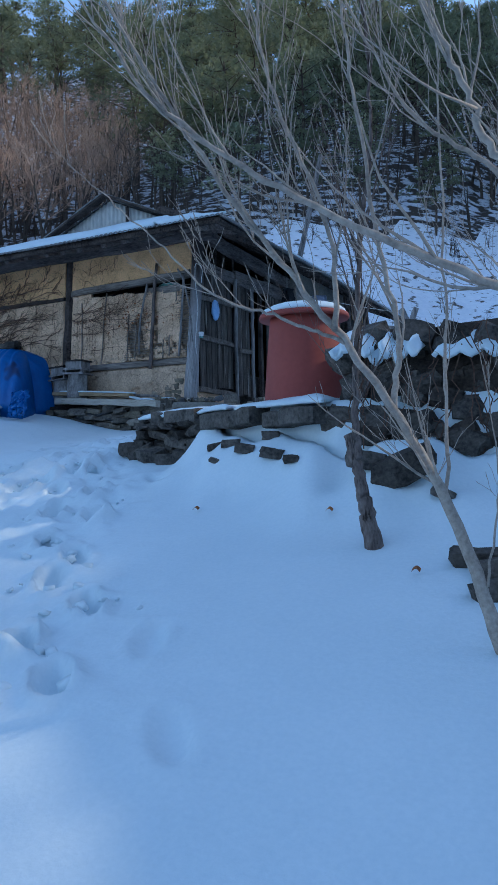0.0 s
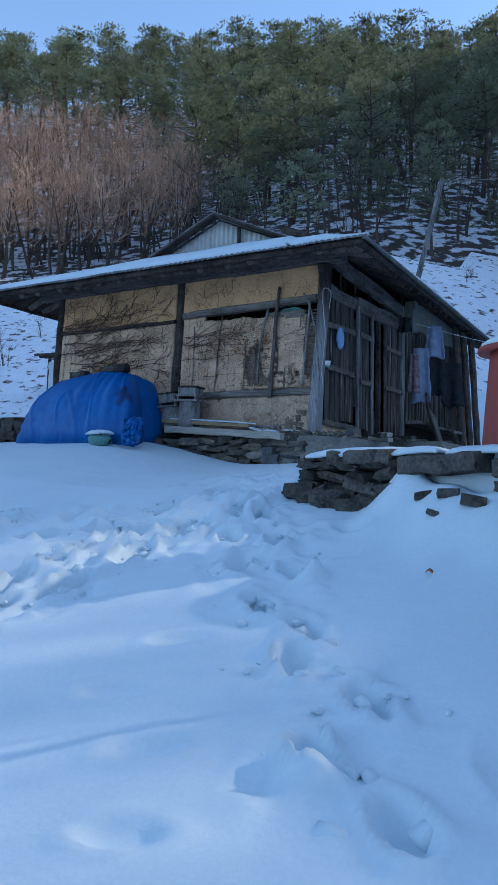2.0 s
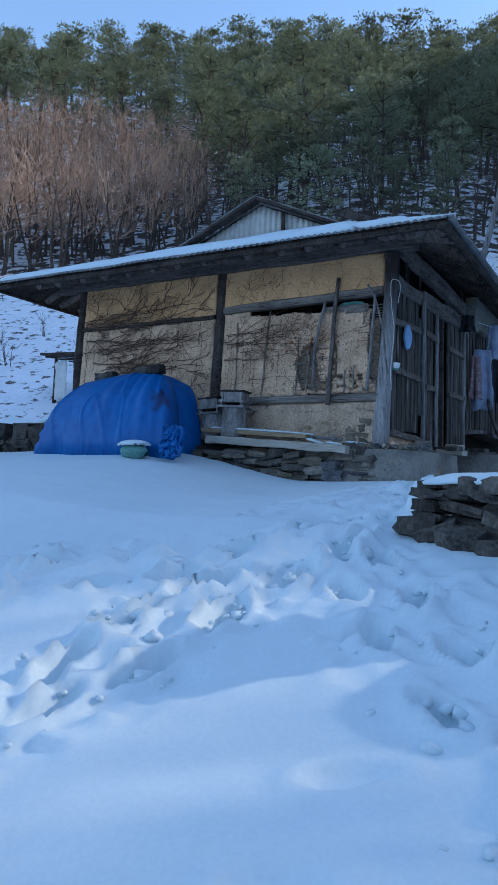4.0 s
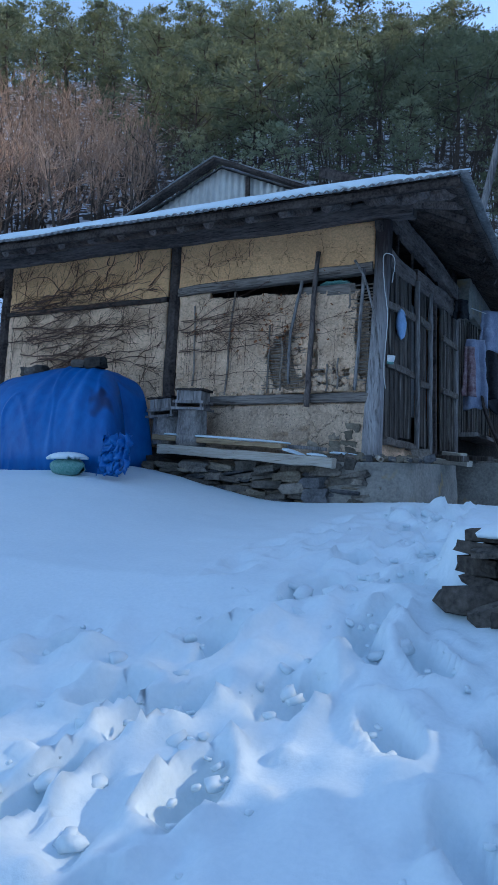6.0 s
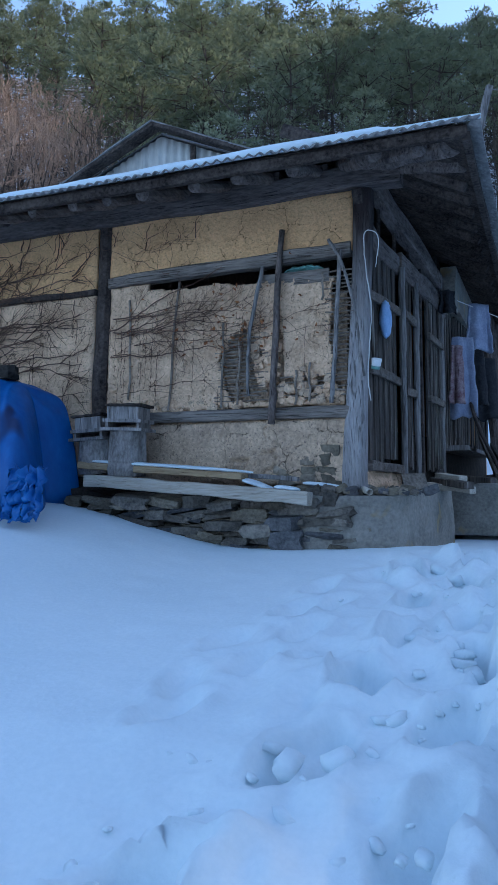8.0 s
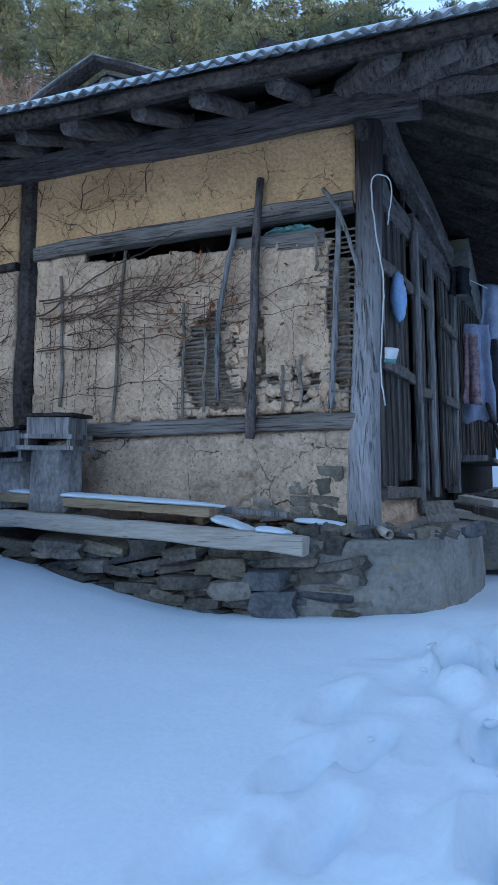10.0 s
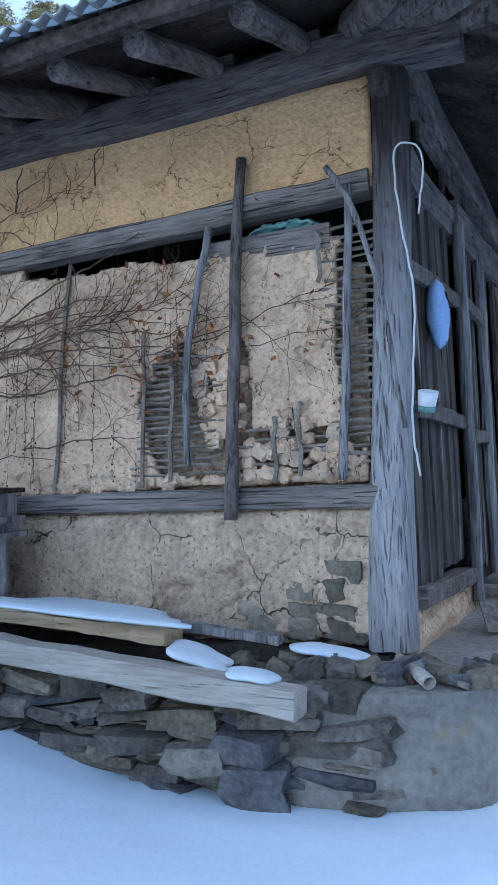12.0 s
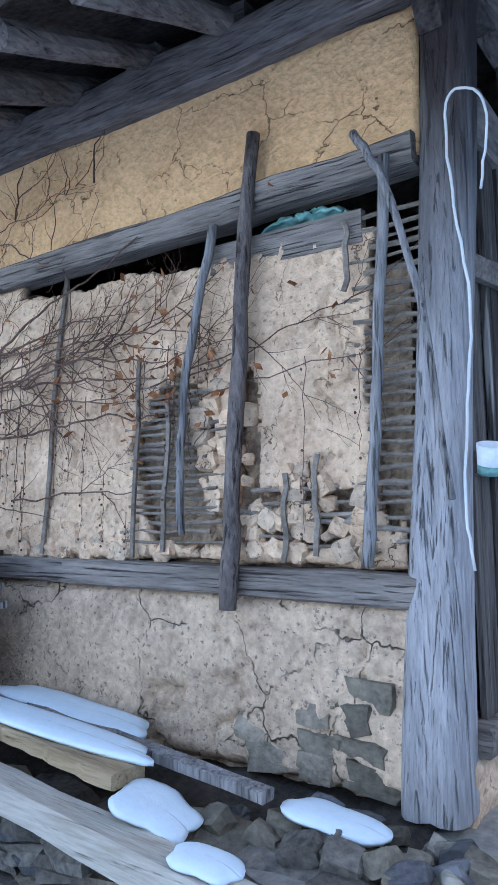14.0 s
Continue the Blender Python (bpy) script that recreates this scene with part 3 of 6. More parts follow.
def build_front():
    plaster("upper_plaster", P2 + 0.06, P1 - 0.05, 3.9, 4.36, MUD, "smooth ochre mud plaster with fine cracks", rough=0.008)
    plaster("upper_plaster", P3 + 0.06, P2 - 0.06, 3.81, 4.36, MUD, "smooth ochre mud plaster with fine cracks", rough=0.008)
    plaster("middle_plaster", P2 + 0.07, P1 - 0.1, 2.79, 3.83, MUDPALE, "broken pale mud plaster showing lath", keep_mid, 0.017, cell=0.0125)
    plaster("middle_plaster", P3 + 0.06, P2 - 0.06, 2.3, 3.79, MUDPALE, "pale mud plaster behind climbing vines", None, 0.012, cell=0.03)
    plaster("lower_plaster", P2 + 0.05, P1 - 0.03, BASE, 2.71, MUDLOW, "stony mud plaster low on the wall",
            None, 0.024, cell=0.016)
    r = random.Random(8)
    # crumbling earth and stones behind the broken plaster
    back = Mesh().grid(lambda u, v: (P2 + u * (P1 - P2), fy(2.2 + v * 1.45, 0.055) - 0.03 * n3(u * 30, v * 22, 3) - 0.02 * n3(u * 70, v * 50, 1), 2.2 + v * 1.45), 130, 90,
                       lambda u, v: v < 0.98 and not (u > 0.955 and v > 0.5))
    put(back, "earth_fill", RUBBLEMUD, "crumbling earth core of the wall", thick=0.05)
    # lath: thin horizontal sticks tied to uprights
    for x0, x1, z0, z1, dz in ((-6.08, -5.72, 2.85, 3.37, 0.026), (-5.62, -5.2, 2.84, 3.02, 0.036), (-5.25, -5.05, 2.86, 3.78, 0.034)):
        z = z0
        while z < z1:
            a = x0 + r.uniform(-0.05, 0.03)
            b = x1 + r.uniform(-0.05, 0.05)
            pts = [(a + (b - a) * k / 4, fy(z, 0.008 + r.uniform(-.012, .006)), z + r.uniform(-.006, .006)) for k in range(5)]
            put(Mesh().tube(pts, r.uniform(0.004, 0.0085), 5), "lath", LATH)
            z += dz * r.uniform(0.7, 1.25)
    for x, z0, z1 in ((-6.05, 2.8, 3.45), (-5.92, 2.82, 3.3), (-5.47, 2.8, 3.05), (-5.37, 2.82, 3.1), (-5.28, 3.55, 3.75)):
        pts = [(x + r.uniform(-.008, .008), fy(z0 + (z1 - z0) * k / 6, -0.02), z0 + (z1 - z0) * k / 6) for k in range(7)]
        put(Mesh().tube(pts, 0.009, 5), "lath", LATH)
    for x, z0, z1, lean in ((-6.5, 2.8, 3.8, 0.06), (-6.85, 2.9, 3.7, -0.02)):
        pts = [(x + lean * k / 6 + r.uniform(-.01, .01), fy(z0 + (z1 - z0) * k / 6, -0.012), z0 + (z1 - z0) * k / 6) for k in range(7)]
        put(Mesh().tube(pts, 0.01, 5), "lath", LATH)
    # clods of broken plaster round the holes and along the rail
    spots = [(r.uniform(-5.62, -5.18), r.uniform(2.82, 3.06)) for _ in range(46)] + [(r.uniform(-5.82, -5.6), r.uniform(2.95, 3.4)) for _ in range(34)]
    spots += [(r.uniform(-6.75, -5.9), 2.79 + 0.1 * r.random() ** 2) for _ in range(44)]
    for x, z in spots:
        s = r.uniform(0.022, 0.06)
        stone_part(house, r.choice((MUDPALE, MUDPALE, MUDLOW)), (x, fy(z, 0.012), z), (s * 1.2, s * 0.9, s), r, house_inv, tilt=0.6, name="mud_clod")
    # stones bedded in the low corner
    for row, (z, n) in enumerate(((2.26, 3), (2.33, 3), (2.4, 2), (2.47, 1))):
        for i in range(n):
            x = -5.2 - (i + r.uniform(0.0, 0.6)) * 0.15
            stone_part(house, r.choice((OCHRESTONE, BEDSTONE)), (x, fy(z, 0.043), z + r.uniform(-.012, .012)), (r.uniform(.12, .17), 0.1, r.uniform(.05, .085)), r, house_inv, tilt=0.2)
    # inner darkness: ceiling and inner walls added in dark colour to read as unlit
    put(Mesh().box((P3, 9.6, BASE), (-5.1, 9.65, 4.6)), "inner_wall", EARTH, "dark sheet standing in for the unlit inside")
    put(Mesh().box((P3, 8.75, 4.56), (-5.1, 14, 4.6)), "attic_floor", DARKWOOD, "dark boards added to keep the inside unlit")


STONE_MESHES = {}


def stone_data(mat, k):
    key = (mat.name, k)
    if key not in STONE_MESHES:
        r = random.Random(100 + k)
        bm = bmesh.new()
        bmesh.ops.create_cube(bm, size=1.0)
        bmesh.ops.subdivide_edges(bm, edges=bm.edges[:], cuts=1, use_grid_fill=True)
        off = Vector((r.uniform(0, 50), r.uniform(0, 50), 0))
        for v in bm.verts:
            co = v.co.copy()
            rad = max(abs(c) for c in co)
            rnd = co.normalized() * 0.62
            v.co = co.lerp(rnd, 0.42 if abs(co.x) > 0.3 and abs(co.y) > 0.3 else 0.2)
            v.co *= 1 + 0.3 * noise.noise(co * 2.1 + off)
            v.co += Vector((noise.noise(co * 3 + off), noise.noise(co * 3 + off * 2), 0.6 * noise.noise(co * 3 - off))) * 0.1
        me = bpy.data.meshes.new("stone")
        bm.to_mesh(me)
        bm.free()
        me.materials.append(mat)
        STONE_MESHES[key] = me
    return STONE_MESHES[key]


def stone_part(parent, mat, at, size, r, inv=None, tilt=0.12, name="stone"):
    ob = new(name, stone_data(mat, r.randrange(10)))
    ob.parent = parent
    if inv is not None:
        ob.matrix_parent_inverse = inv
    ob.matrix_basis = Matrix.LocRotScale(at, Euler((r.uniform(-tilt, tilt), r.uniform(-tilt, tilt), r.uniform(-0.3, 0.3) + (math.pi if r.random() < 0.5 else 0))), size)
    return ob


build_front()


# roof: hipped at the front with a small gable of tin above
EX0, EX1, EY, EZ, PITCH = -10.25, -4.12, 7.78, 4.33, 0.4
RX, GY, BACKY = (EX0 + EX1) / 2, 9.72, 16.2


def roof_z(x, y):
    side = min(x - EX0, EX1 - x) * 0.42
    front = (y - EY) * PITCH
    back = (BACKY - y) * PITCH
    if y > GY:
        front = 9
    return EZ + min(side, front, back)


WAVE = 0.075


def build_roof():
    r = random.Random(5)
    # front slope, ribs running up the slope
    nu, nv = int((EX1 - EX0) / (WAVE / 6)), 5

    def front(u, v):
        y = EY + v * (GY - EY)
        half = (EX1 - EX0) / 2 - 0.97 * v * (GY - EY) * PITCH / 0.42
        x = RX + (2 * u - 1) * half
        return x, y, EZ + v * (GY - EY) * PITCH + 0.012 * math.sin(2 * math.pi * x / WAVE) + 0.012 * n3(x * 1.5, 0, 0)
    roof = put(Mesh().grid(front, nu, nv), "roof", SLATE, "grey corrugated sheet roof", smooth=True, thick=0.008)
    # side slopes
    for sgn, ex in ((1, EX1), (-1, EX0)):
        ny = int((BACKY - EY) / (WAVE / 5))

        def slope(u, v, sgn=sgn, ex=ex):
            y = EY + u * (BACKY - EY)
            run = min(y - EY if y < GY else 99, (EX1 - EX0) / 2)
            x = ex - sgn * v * max(run, 0.0)
            return x, y, EZ + v * max(run, 0) * 0.42 + 0.014 * math.sin(2 * math.pi * y / WAVE) - 0.02
        put(Mesh().grid(slope, ny, 5), "roof_side", SLATE, "grey corrugated sheet side slope", smooth=True, thick=0.008)
    # small gable
    gz0, gz1, gh = EZ + (GY - EY) * PITCH - 0.06, 5.56, 1.18

    def gable(u, v):
        x = RX + (2 * u - 1) * gh
        top = gz1 - abs(x - RX) * (gz1 - gz0) / gh
        return x, GY + 0.012 * math.sin(2 * math.pi * x / 0.08), gz0 + v * (top - gz0)
    put(Mesh().grid(gable, 150, 3), "gable", TIN, "pale corrugated tin gable with a snow line", smooth=True, thick=0.008)
    for s in (-1, 1):
        put(Mesh().beam((RX, GY - 0.12, gz1 + 0.05), (RX + s * (gh + 0.25), GY - 0.12, gz0 - 0.06), 0.14, 0.04, rng=r), "verge_board", DARKWOOD, "dark verge board of the gable")
        put(Mesh().beam((RX, GY - 0.1, gz1 + 0.075), (RX + s * (gh + 0.2), GY - 0.1, gz0 - 0.02), 0.2, 0.015, rng=r), "verge_sheet", SLATE)
    put(Mesh().beam((RX + 0.35, GY - 0.03, gz0), (RX + 0.35, GY - 0.03, gz1 - 0.16), 0.05, 0.02, up=(0, 1, 0)), "batten", DARKWOOD)
    # eave battens and fascia
    put(Mesh().beam((EX0 + 0.05, EY + 0.09, EZ - 0.045), (EX1 - 0.08, EY + 0.09, EZ - 0.04), 0.05, 0.06, rng=r, n=16), "eave_batten", DARKWOOD, "eave batten")
    put(Mesh().beam((EX1 - 0.09, EY + 0.1, EZ - 0.06), (EX1 - 0.09, BACKY, EZ - 0.06), 0.05, 0.05, rng=r, n=16), "eave_batten", DARKWOOD)
    put(Mesh().beam((EX0 + 0.09, EY + 0.1, EZ - 0.06), (EX0 + 0.09, BACKY, EZ - 0.06), 0.05, 0.05, rng=r, n=16), "eave_batten", DARKWOOD)
    # dark boards under the sheets
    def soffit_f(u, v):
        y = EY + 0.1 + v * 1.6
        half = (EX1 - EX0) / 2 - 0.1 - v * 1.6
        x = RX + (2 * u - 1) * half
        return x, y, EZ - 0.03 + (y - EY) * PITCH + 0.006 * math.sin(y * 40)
    put(Mesh().grid(soffit_f, 8, 24), "soffit", DARKWOOD, "dark boards under the eaves", thick=0.02)
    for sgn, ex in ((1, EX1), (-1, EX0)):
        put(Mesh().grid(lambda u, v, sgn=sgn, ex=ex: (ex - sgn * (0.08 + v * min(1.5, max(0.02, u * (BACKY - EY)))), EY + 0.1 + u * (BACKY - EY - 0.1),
            EZ - 0.06 + 0.42 * v * min(1.5, max(0.02, u * (BACKY - EY))) + 0.01 * math.sin(u * 210)), 90, 6), "soffit", DARKWOOD, "dark boards under the eaves", thick=0.02)
    # rafters
    x = EX0 + 0.75
    while x < P1 + 0.02:
        e = r.uniform(-0.05, 0.05)
        rr = r.uniform(0.042, 0.06)
        ye = EY + 0.18 + r.uniform(0, .08)
        put(log(((x, 9.4, EZ + (9.4 - EY) * PITCH - 0.19), (x + e, ye, EZ + (ye - EY) * PITCH - 0.13)), rr, r, n=8), "rafter", RAFTERWOOD, "round log rafter")
        x += r.uniform(0.32, 0.42)
    for k, (ex, ey) in enumerate(((-4.78, EY + 0.2), (-4.5, EY + 0.22), (-4.3, EY + 0.28), (-4.26, 8.35))):
        put(log(((P1 - 0.25, fy(4.5, 0.3), 4.66), (ex, ey, EZ - 0.03 + (0.03 if k == 2 else 0))), 0.062 if k != 2 else 0.085, r, n=8), "rafter", RAFTERWOOD, "round log rafter fanning at the corner")
    # right-eave rafters in darker wood, the eave's shade put into their colour
    y = 8.7
    while y < 15.6:
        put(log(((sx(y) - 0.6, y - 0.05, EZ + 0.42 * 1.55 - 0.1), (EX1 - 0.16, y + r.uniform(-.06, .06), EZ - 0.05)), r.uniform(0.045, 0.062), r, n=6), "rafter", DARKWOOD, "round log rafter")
        y += r.uniform(0.27, 0.36)
    y = 8.7
    while y < 12:
        put(log(((P3 + 0.1, y, EZ + 0.28), (EX0 + 0.18, y + r.uniform(-.06, .06), EZ - 0.03)), 0.05, r, n=6), "rafter", RAFTERWOOD, "round log rafter")
        y += r.uniform(0.3, 0.4)
    # snow on the roof
    def snow(u, v):
        y = EY + 0.02 + v * (GY - EY - 0.08)
        half = (EX1 - EX0) / 2 - v * (GY - EY) * 0.95
        x = RX + (2 * u - 1) * half
        th = 0.045 + 0.02 * n3(x * 1.7, y * 1.7, 0)
        if v == 0:
            y += 0.06 * n3(x * 5, 0, 3) + 0.03
        if x > -4.75 or v == 0:
            th *= 0.5
        edge = min(1.0, v * 8, (1 - u) * 25)
        return x, y, EZ + (y - EY) * PITCH + 0.014 + th * max(0.15, edge)
    ob = put(Mesh().grid(snow, 220, 14, lambda u, v: v > 0.08 or n3(u * 60, v * 3, 2) > -0.35 or u < 0.75), "roof_snow", SNOW, "melting layer of snow on the roof", smooth=True, thick=0.03)
    def snow_r(u, v):
        y = GY + 0.1 + u * (BACKY - GY - 0.1)
        x = EX1 - 0.04 - v * 1.7
        return x, y, EZ + (EX1 - x) * 0.42 + 0.03 + 0.03 * n3(x * 2, y * 2, 5) * (v > 0)
    put(Mesh().grid(snow_r, 80, 8), "roof_snow", SNOW, "melting layer of snow on the roof", smooth=True, thick=0.03)


build_roof()


# wall with the doors, running back from the corner post
def build_side():
    r = random.Random(12)
    lint = 3.98
    put(Mesh().beam((sx(8.6), 8.62, 4.5), (sx(11.6), 11.6, 4.18), 0.11, 0.17, rng=r, n=8), "sloping_brace", RAFTERWOOD, "heavy sloping log brace")
    put(Mesh().beam((sx(8.6, -.02), 8.6, 4.28), (sx(8.95), 8.98, 4.44), 0.07, 0.1, rng=r, n=3), "strut", DARKWOOD)
    put(Mesh().beam((sx(8.6), 8.62, 4.04), (sx(9.6), 9.6, 4.0), 0.06, 0.16, rng=r, n=5), "lintel", RAFTERWOOD, "rough board over the doors")
    put(Mesh().beam((sx(9.55, .02), 9.55, 4.02), (sx(11.3, .02), 11.3, 3.99), 0.06, 0.2, rng=r, n=8), "lintel", RAFTERWOOD, "rough waney board over the doors")
    for y in (9.15, 9.6, 10.05, 10.5, 10.95, 11.3):
        put(log(((sx(y, -.03), y, 4.0), (sx(y, -.03), y + 0.03, 4.75)), 0.016, r, 6, 4), "upright_pole", DARKWOOD)
    # dark sheet above the doors, coloured as the unlit inside
    put(Mesh().box((-5.9, 9.3, 3.9), (-5.85, 14, 4.7)), "inner_wall", EARTH, "dark sheet standing in for the unlit inside")
    # door leaves of upright boards with crosspieces
    def leaf(y0, y1, z0, z1, off, label):
        n = max(2, round((y1 - y0) / 0.13))
        door = put(Mesh().beam((sx((y0 + y1) / 2, off - 0.03), (y0 + y1) / 2, z0 + 0.02), (sx((y0 + y1) / 2, off - 0.03), (y0 + y1) / 2, z1), y1 - y0 - 0.02, 0.008, up=(1, 0, 0)), "door", DARKWOOD, label)
        for i in range(n):
            a, b = y0 + (y1 - y0) * i / n, y0 + (y1 - y0) * (i + 1) / n
            c = (a + b) / 2
            put(Mesh().beam((sx(c, off + r.uniform(-.006, .006)), c, z0 + r.uniform(0, .06)), (sx(c, off + r.uniform(-.006, .006)), c + r.uniform(-.01, .01), z1), b - a - r.uniform(.006, .016), 0.02, up=(1, 0, 0), rng=r), "board", DOORWOOD, parent=door)
        for z in (z0 + 0.68, z1 - 0.35):
            put(Mesh().beam((sx(y0, off + 0.03), y0, z + r.uniform(-.02, .02)), (sx(y1, off + 0.03), y1, z), 0.03, 0.065, rng=r), "crosspiece", RAILWOOD, parent=door)
        return door
    leaf(8.68, 9.5, 2.36, 3.96, 0.0, "weathered dark board door leaf")
    leaf(9.6, 9.95, 2.3, 3.95, 0.02, "narrow weathered board door leaf")
    leaf(10.42, 11.05, 2.3, 3.9, 0.03, "weathered board door leaf standing ajar")
    for y, a, b in ((9.52, 2.2, 3.98), (9.98, 2.28, 3.95)):
        put(log(((sx(y, 0.05), y, a), (sx(y, 0.05), y, b)), 0.028, r, 8, 9), "door_pole", GREYWOOD, "peeled round pole beside the door")
    put(Mesh().beam((sx(11.12), 11.12, 2.27), (sx(11.12), 11.12, 4.3), 0.11, 0.12, up=(0, 1, 0), rng=r, n=8), "door_post", GREYWOOD, "pale weathered door post")
    put(Mesh().beam((sx(10.3), 10.3, 2.27), (sx(10.3), 10.3, 3.98), 0.06, 0.07, up=(0, 1, 0), rng=r), "door_jamb", DARKWOOD)
    put(Mesh().beam((sx(10.05, -0.2), 10.05, 2.3), (sx(10.05, -0.2), 10.05, 3.9), 0.5, 0.02, up=(1, 0, 0)), "inner_door", SLATE, "grey inner door in the gap")
    # mud below the first door, sill
    put(Mesh().beam((sx(8.6, .01), 8.6, 2.36), (sx(9.5, .01), 9.5, 2.33), 0.1, 0.07, rng=r), "sill", RAILWOOD, "worn wooden door sill")
    put(Mesh().grid(lambda u, v: (sx(8.55 + u * 1.0, 0.03) + 0.03 * n3(u * 6, v * 3, 1), 8.55 + u * 1.0, 2.13 + v * 0.19), 24, 8), "footing_plaster", MUDPALE, "pale mud under the sill", smooth=True, thick=0.06)
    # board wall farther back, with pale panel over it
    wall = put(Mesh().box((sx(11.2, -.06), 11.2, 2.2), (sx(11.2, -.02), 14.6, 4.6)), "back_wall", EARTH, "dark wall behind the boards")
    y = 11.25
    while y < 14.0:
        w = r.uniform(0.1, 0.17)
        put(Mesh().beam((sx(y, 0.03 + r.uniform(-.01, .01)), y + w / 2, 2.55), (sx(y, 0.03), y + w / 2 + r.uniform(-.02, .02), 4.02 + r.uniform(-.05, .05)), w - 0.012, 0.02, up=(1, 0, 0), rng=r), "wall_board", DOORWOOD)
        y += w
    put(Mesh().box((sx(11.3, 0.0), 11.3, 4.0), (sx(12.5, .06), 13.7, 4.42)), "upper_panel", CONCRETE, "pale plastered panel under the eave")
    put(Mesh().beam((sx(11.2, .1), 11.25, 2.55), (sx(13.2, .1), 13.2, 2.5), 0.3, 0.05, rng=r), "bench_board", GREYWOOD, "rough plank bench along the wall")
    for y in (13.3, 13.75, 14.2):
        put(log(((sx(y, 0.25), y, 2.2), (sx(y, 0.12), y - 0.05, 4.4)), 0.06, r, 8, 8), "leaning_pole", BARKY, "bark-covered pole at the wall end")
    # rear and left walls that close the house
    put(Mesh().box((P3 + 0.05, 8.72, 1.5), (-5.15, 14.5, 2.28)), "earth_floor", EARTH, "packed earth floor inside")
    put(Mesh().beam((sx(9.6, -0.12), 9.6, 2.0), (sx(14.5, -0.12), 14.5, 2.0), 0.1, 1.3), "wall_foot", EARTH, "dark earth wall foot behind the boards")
    put(Mesh().box((P3 - 0.05, 14.5, 2.0), (-4.6, 14.6, 4.7)), "rear_wall", MUD, "plain mud rear wall")
    put(Mesh().box((P3 - 0.05, 8.65, 2.0), (P3 + 0.03, 14.6, 4.7)), "left_wall", MUD, "plain mud end wall")


build_side()


# ---- stone footing of the house ----
def stone_wall(name, label, a, b, z_lo, z_hi, depth, seed, mat, lengths=(0.14, 0.38), heights=(0.035, 0.085), category="wall", core=True):
    """Dry-laid flat stones between a and b (plan), up to height z_hi; z_lo may be a function of the share along."""
    r = random.Random(seed)
    a, b = Vector(a), Vector(b)
    L = (b - a).length
    d = (b - a) / L
    ang = math.atan2(d.y, d.x)
    ob = tagged(new(name), label, category)
    base = z_lo(0.5)
    z = min(z_lo(0), z_lo(0.5), z_lo(1)) - 0.08
    while z < z_hi:
        h = r.uniform(*heights)
        s = r.uniform(-0.1, 0)
        while s < L:
            w = r.uniform(*lengths)
            hh = h * r.uniform(0.8, 1.35)
            if z + hh > z_lo(min(max((s + w / 2) / L, 0), 1)) - 0.06 and z + hh < z_hi + 0.05:
                p = a + d * (s + w / 2)
                q = new("stone", stone_data(r.choice(mat) if type(mat) is tuple else mat, r.randrange(10)))
                q.parent = ob
                q.matrix_basis = Matrix.LocRotScale((p.x - d.y * r.uniform(-.0, .05), p.y + d.x * r.uniform(-.0, .07), z + hh / 2), Euler((r.uniform(-.2, .2), r.uniform(-.2, .2), ang + r.uniform(-.2, .2))), (w * 1.08, depth * r.uniform(0.8, 1.2), hh * 1.12))
            s += w
        z += h
    if core:
        m = Mesh()
        n = Vector((-d.y, d.x)) * (depth * 0.45)
        m.box((0, depth * 0.25, z_lo(0.5) - 0.4), (L, depth * 1.3, z_hi - 0.03), Matrix.Translation((a.x, a.y, 0)) @ Matrix.Rotation(ang, 4, "Z"))
        m.thing("earth_core", EARTH, ob)
    return ob


stone_wall("footing_wall", "dry-laid slate footing along the front wall", (-7.15, 8.17), (-5.1, 8.12), lambda s: 2.04 - 0.26 * s, 2.14, 0.22, 21, (STONE, STONE, BLUESTONE, OCHRESTONE), (0.1, 0.32), (0.028, 0.065), category="stone wall")


